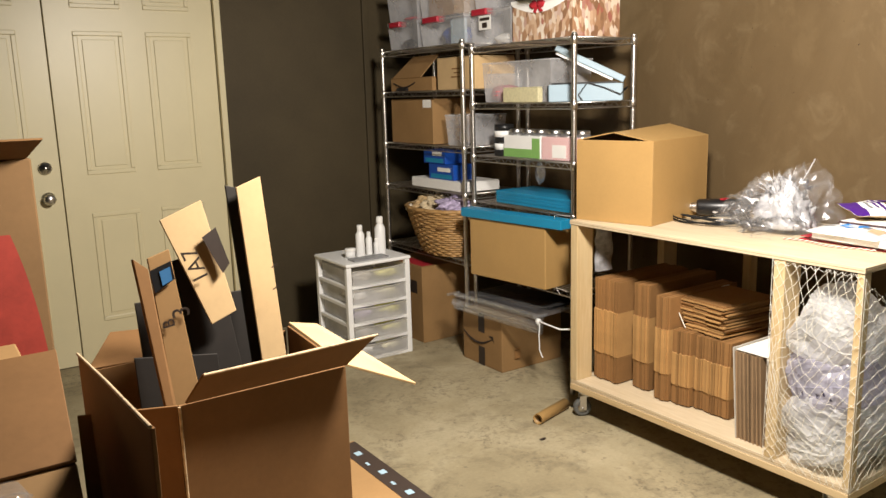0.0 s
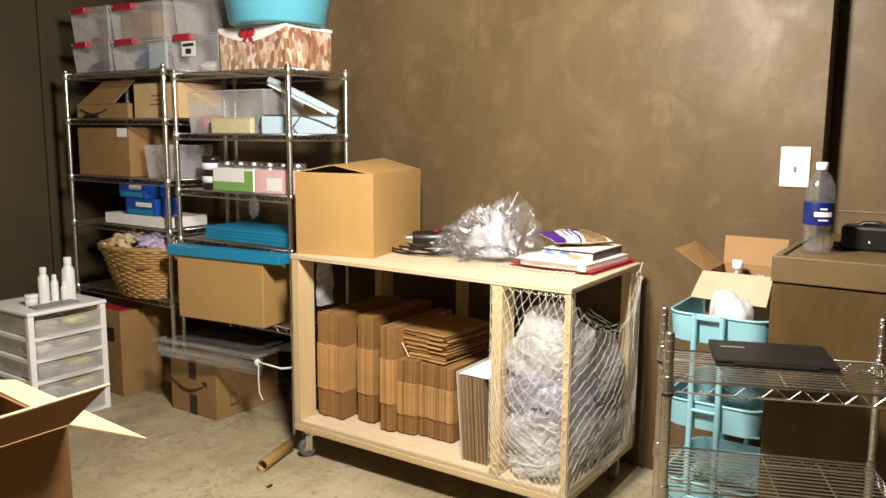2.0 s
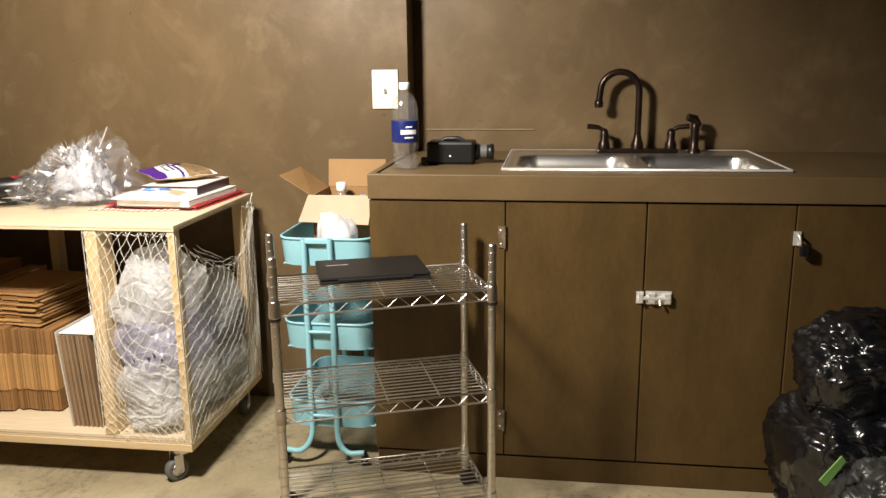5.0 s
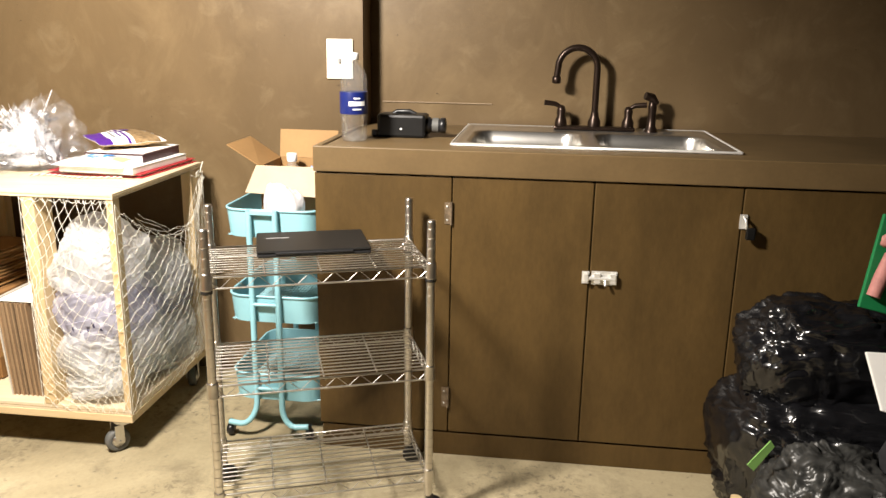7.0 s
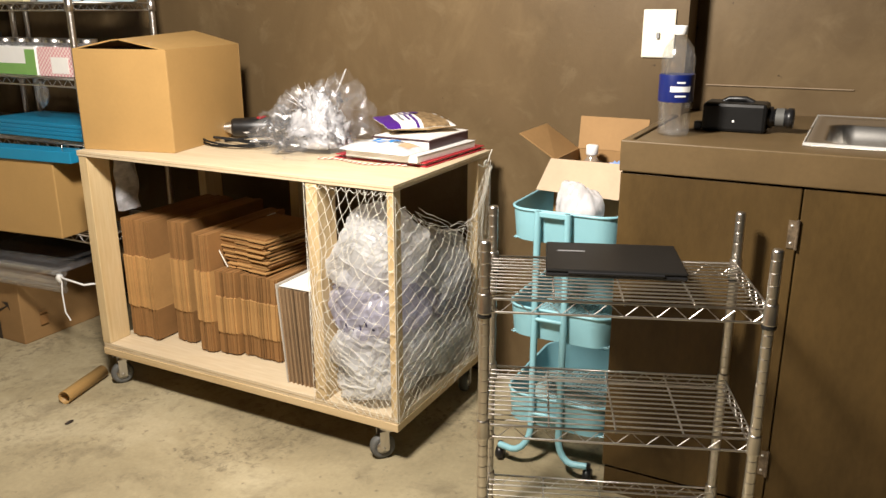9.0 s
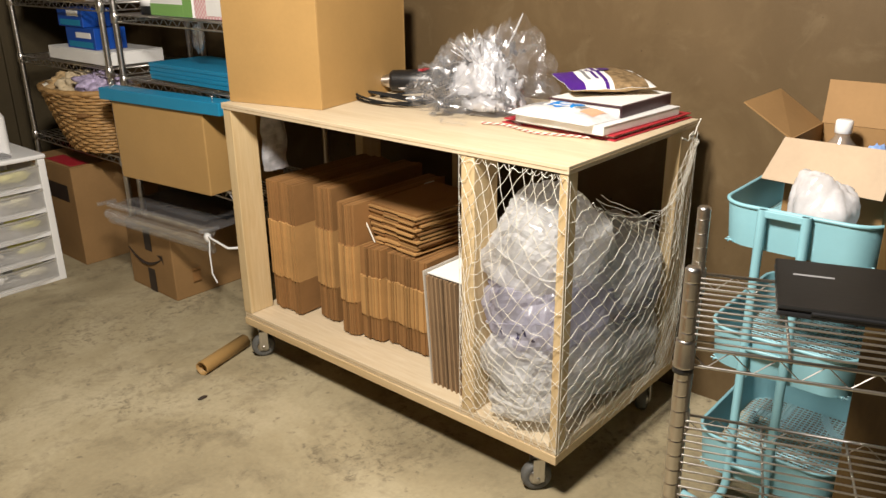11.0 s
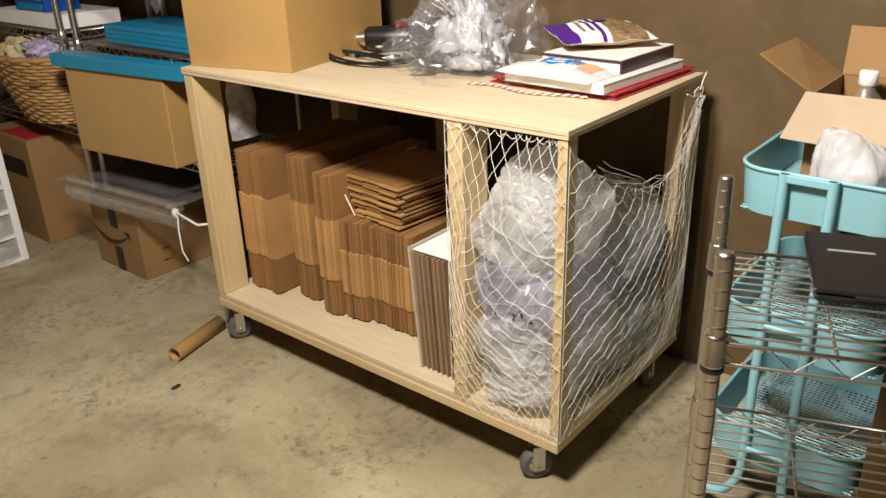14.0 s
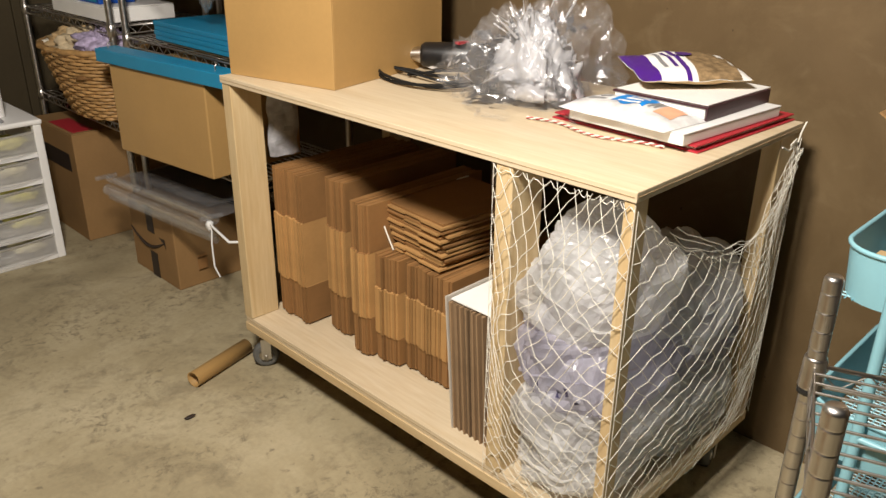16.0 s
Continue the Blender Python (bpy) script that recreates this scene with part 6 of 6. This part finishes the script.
fg = thing("open_carton", (1.238, 2.532, 0.4015), "large open carton stuffed with flattened cartons", "box")
T = 0.005
REDKRAFT = surface("reddish_brown_cardboard", (0.205, 0.105, 0.04), 0.75, vary=0.14, scale=5, bump=0.08, spec=0.25)
part("front_panel", Shape().sheet([(1.128, 2.342, 0.402), (1.44, 2.376, 0.402), (1.44, 2.376, 0.854), (1.128, 2.342, 0.866)], T), REDKRAFT, fg, bevel=0.001)
part("right_panel", Shape().sheet([(1.441, 2.383, 0.402), (1.475, 2.715, 0.402), (1.475, 2.715, 0.846), (1.441, 2.383, 0.854)], T), REDKRAFT, fg, bevel=0.001)
part("back_panel", Shape().sheet([(1.468, 2.722, 0.402), (1.068, 2.772, 0.402), (1.068, 2.772, 0.816), (1.468, 2.722, 0.836)], T), REDKRAFT, fg, bevel=0.001)
part("left_panel", Shape().sheet([(1.023, 2.532, 0.402), (0.991, 1.932, 0.402), (0.984, 1.887, 1.026), (1.01, 2.472, 0.941)], T), REDKRAFT, fg, bevel=0.001)
part("return_panel", Shape().sheet([(0.99, 2.41, 0.402), (1.126, 2.344, 0.402), (1.126, 2.344, 0.866), (0.99, 2.41, 0.862)], T), REDKRAFT, fg, bevel=0.001)
part("front_flap", Shape().sheet([(1.138, 2.338, 0.868), (1.44, 2.371, 0.857), (1.491, 2.344, 0.91), (1.163, 2.315, 0.916)], T), REDKRAFT, fg, "front flap bent outwards", 0.001)
part("side_flap", Shape().sheet([(1.472, 2.445, 0.828), (1.489, 2.755, 0.838), (1.56, 2.76, 0.82), (1.695, 2.55, 0.705)], T), KRAFT_PALE, fg, "pale side flap hanging outwards", 0.001)
part("back_flap", Shape().sheet([(1.288, 2.752, 0.816), (1.068, 2.772, 0.816), (1.138, 2.892, 0.851), (1.298, 2.842, 0.851)], T), REDKRAFT, fg, "back flap", 0.001)


def flat_carton(quad, label, material, back=KRAFT):
    t = thing("flattened_carton", [sum(p[i] for p in quad) / 4 for i in range(2)] + [0.42], label, "cardboard", "flattened cartons")
    part("board", Shape().sheet(quad, 0.006), material, t, bevel=0.001)
    return t


EDGE = surface("torn_cardboard_edge", (0.58, 0.43, 0.26), 0.8, vary=0.3, scale=90, bump=0.3)
for pts in (((1.163, 2.313, 0.918), (1.33, 2.328, 0.914), (1.491, 2.342, 0.912)), ((0.984, 1.887, 1.028), (0.998, 2.18, 0.986), (1.01, 2.472, 0.943)), ((1.128, 2.339, 0.42), (1.128, 2.339, 0.865))):
    part("cut_edge", Shape().tube(pts, 0.0024, 5), EDGE, fg, "pale ragged corrugated edge")
# Near-black colour that paints the shade between the packed boards.
SHADECARD = surface("shade_black_card", (0.014, 0.01, 0.007), 0.75, vary=0.2, scale=9, bump=0.06)
flat_carton([(1.186, 2.482, 0.42), (1.201, 2.492, 0.42), (1.146, 2.529, 1.054), (1.122, 2.526, 1.075)], "narrow flattened carton standing on end", REDKRAFT)
f1 = flat_carton([(1.196, 2.507, 0.42), (1.256, 2.507, 0.42), (1.19, 2.551, 1.08), (1.151, 2.55, 1.068)], "flattened carton with black tape and a letter", KRAFT)
f2 = flat_carton([(1.262, 2.573, 0.922), (1.312, 2.575, 0.94), (1.27, 2.602, 1.156), (1.191, 2.6, 1.126)], "folded pale carton end with printed letters", KRAFT_PALE)
flat_carton([(1.276, 2.572, 0.42), (1.376, 2.572, 0.42), (1.291, 2.615, 1.064), (1.206, 2.613, 1.044)], "flattened carton wedged upright, blackened to stand for shade", SHADECARD)
f4 = flat_carton([(1.388, 2.577, 0.42), (1.44, 2.577, 0.42), (1.4, 2.63, 1.188), (1.349, 2.629, 1.17)], "tall pale flattened carton standing up", KRAFT_PALE)
flat_carton([(1.376, 2.602, 0.42), (1.406, 2.602, 0.42), (1.361, 2.653, 1.166), (1.336, 2.654, 1.174)], "flattened carton behind a pale one, blackened to stand for shade", SHADECARD)


# Two filler sheets, added to blacken the shaded gaps inside the carton.
flat_carton([(1.17, 2.66, 0.42), (1.4, 2.66, 0.42), (1.39, 2.68, 0.95), (1.15, 2.68, 0.96)], "added black sheet standing for shade deep in the open carton", SHADECARD)
flat_carton([(1.13, 2.56, 0.42), (1.28, 2.55, 0.42), (1.27, 2.58, 0.86), (1.12, 2.59, 0.88)], "added black sheet standing for shade low in the open carton", SHADECARD)


def board_pose(at, up):
    """A pose on an upright board: text runs along up, facing south."""
    x = Vector(up).normalized()
    z = Vector((0, -1, 0))
    y = z.cross(x)
    m = Matrix.Translation(at)
    for i, vec in enumerate((x, y, z)):
        for r_ in range(3):
            m[r_][i] = vec[r_]
    return m


words("printed_letters", "1A7", 0.042, board_pose((1.242, 2.5748, 1.039), (-0.071, 0, 0.204)), INK, f2, "black printed letters")
part("printed_block", Shape().sheet([(1.291, 2.573, 1.017), (1.306, 2.5744, 1.034), (1.288, 2.585, 1.104), (1.26, 2.5837, 1.088)], 0.001), INK, f2)
words("printed_letters", "B", 0.03, board_pose((1.174, 2.5341, 0.949), (-0.06, 0, 0.55)), INK, f1, "black printed letter")
words("printed_letters", "3", 0.045, board_pose((1.198, 2.5355, 0.966), (-0.06, 0, 0.55)), INK, f1, "black printed figure")
tp_ = part("tape", Shape().sheet([(1.156, 2.5392, 1.006), (1.193, 2.5408, 1.027), (1.189, 2.5435, 1.06), (1.151, 2.5424, 1.047)], 0.001), BLACK, f1, "black tape with pale blue marks")
part("tape_mark", Shape().sheet([(1.17, 2.5386, 1.018), (1.188, 2.5393, 1.026), (1.186, 2.5412, 1.05), (1.167, 2.5407, 1.044)], 0.0006), surface("blue_tape_mark", (0.04, 0.14, 0.3), 0.4), tp_)
for dz in (0.0, 0.045):
    part("printed_bar", Shape().sheet([(1.394, 2.5880, 0.964 + dz), (1.406, 2.5880, 0.970 + dz), (1.406, 2.5880, 0.973 + dz), (1.394, 2.5880, 0.967 + dz)], 0.0006), INK, f4)

DULLKRAFT = surface("dull_brown_cardboard", (0.2, 0.115, 0.05), 0.75, vary=0.12, scale=5, bump=0.06, spec=0.25)
tb = thing("tall_carton", (0.788, 3.382, 0), "tall brown carton with a faded red print and dark open flap", "box")
part("body", Shape().box((0.488, 3.232, 0), (1.068, 3.632, 1.216)), DULLKRAFT, tb, bevel=0.004)
part("flap", Shape().sheet([(0.488, 3.232, 1.216), (1.058, 3.232, 1.216), (1.088, 3.152, 1.261), (0.488, 3.152, 1.261)], 0.005), KRAFT_DARK, tb)
part("red_print", Shape().grid(lambda u, v: Vector((0.658 + (0.405 - 0.06 * v ** 4) * u, 3.2295, 0.2 + 0.84 * v)), 10, 20), surface("faded_red_print", (0.3, 0.035, 0.022), 0.6, vary=0.2), tb)
lb_ = thing("low_carton", (0.638, 2.332, 0), "brown carton with its wide flap standing half open", "box")
part("body", Shape().box((0.338, 2.056, 0), (0.938, 2.632, 0.936)), KRAFT, lb_, bevel=0.004)
part("flap", Shape().sheet([(0.338, 2.058, 0.942), (0.938, 2.058, 0.942), (0.954, 2.252, 1.02), (0.338, 2.252, 1.012)], 0.005), REDKRAFT, lb_, "wide flap", 0.001)
part("flap", Shape().sheet([(0.338, 2.05, 0.936), (0.936, 2.05, 0.936), (0.93, 1.94, 0.86), (0.338, 1.94, 0.86)], 0.005), KRAFT, lb_, "front flap hanging outwards", 0.001)
solo("clear_plastic_wad", Shape().blob((0.82, 1.985, 0.925), (0.06, 0.04, 0.035), 4, 0.4, 2.5, 32, 0.2), CLEAR, "crumpled clear plastic on a carton", "packaging")


# ---- black bags by the counter ----
random.seed(9)


def rubbish(at, size, seed, label, material=None):
    """A stuffed film bag: lumps, long pulled folds and sharp small creases."""
    off = Vector((seed * 4.3, seed * 1.7, seed * 2.9))

    def skin(u, v):
        a, b_ = u * math.tau, (v - 0.5) * math.pi
        d_ = Vector((math.cos(a) * math.cos(b_), math.sin(a) * math.cos(b_), math.sin(b_)))
        k = 0.97 + 0.16 * noise.noise(d_ * 1.5 + off)
        warp = d_ + 0.25 * Vector((noise.noise(d_ * 2.2 + off), noise.noise(d_ * 2.2 - off), noise.noise(d_ * 1.9 + 2 * off)))
        for f, g in ((2.6, 0.06), (6.5, 0.05), (13.0, 0.028), (26.0, 0.014)):
            tw = warp.y * 0.8 + warp.z
            k += g * (1 - 2.4 * abs(noise.noise(Vector((warp.x * f, (warp.y - 0.8 * warp.z) * f, tw * f * 0.3)) + off)))
        box_ = Vector([math.copysign(abs(q_) ** 0.72, q_) for q_ in d_])
        p = Vector(at) + Vector((box_.x * size[0], box_.y * size[1], box_.z * size[2])) * k
        return Vector((p.x, p.y, max(0.004, p.z)))

    return solo("black_rubbish_bag", Shape().grid(skin, 160, 90), material or GARBAGE, label, "rubbish bag", group="black rubbish bags")


rubbish((2.93, 0.245, 0.2), (0.25, 0.285, 0.24), 3, "stuffed shiny black plastic rubbish bag on the floor")
rubbish((2.96, 0.265, 0.47), (0.17, 0.245, 0.15), 7, "shiny black plastic rubbish bag on top of another")
rubbish((2.62, 0.345, 0.18), (0.17, 0.165, 0.19), 5, "slack greyish black plastic rubbish bag", surface("dusty_grey_bag_film", (0.03, 0.03, 0.028), 0.38, vary=0.4, scale=18, bump=0.4, fine=60.0))
solo("black_jacket", Shape().blob((2.58, 0.06, 0.26), (0.16, 0.2, 0.26), 12, 0.3, 2, 48, 0.1), BLACKCLOTH, "dark cloth jacket heaped on bags", "clothing")
solo("white_sheet", Shape().sheet([(2.7, 0.25, 0.46), (2.68, 0.0, 0.4), (2.76, 0.0, 0.58), (2.76, 0.28, 0.58)], 0.01), PAPER, "white foam sheet stuck among bags", "packaging", bevel=0.002)
solo("green_strap", Shape().sheet([(2.6, 0.56, 0.352), (2.6, 0.545, 0.338), (2.62, 0.5, 0.392), (2.62, 0.51, 0.405)], 0.004), GREEN, "bright green strap on a rubbish bag", "strap")
gs = thing("gift_stocking_card", (2.9, 0.17, 0.6), "dark green card with a pink ribboned flower on it", "decoration")
part("card", Shape().sheet([(2.85, 0.275, 0.66), (2.86, 0.06, 0.61), (2.92, 0.04, 0.84), (2.91, 0.225, 0.88)], 0.012), DARKGREEN, gs, bevel=0.002)
PINK = surface("pink_fabric", (0.476, 0.204, 0.184), 0.7, vary=0.2, scale=30)
part("stem", Shape().tube([(2.842, 0.25, 0.69), (2.852, 0.235, 0.735), (2.87, 0.215, 0.79)], [0.016, 0.017, 0.012], 12), PINK, gs)
for k in range(5):
    a = k * 1.26
    part("petal", Shape().blob((2.88, 0.18 + 0.03 * math.cos(a), 0.82 + 0.03 * math.sin(a)), (0.012, 0.026, 0.022), k, 0.3, 2, 16), PINK, gs)
solo("wooden_stick", Shape().tube([(2.52, 0.6, 0.0), (2.55, 0.59, 0.3)], 0.012, 8), PINE_Z, "short wooden stick end by the bags", "stick")
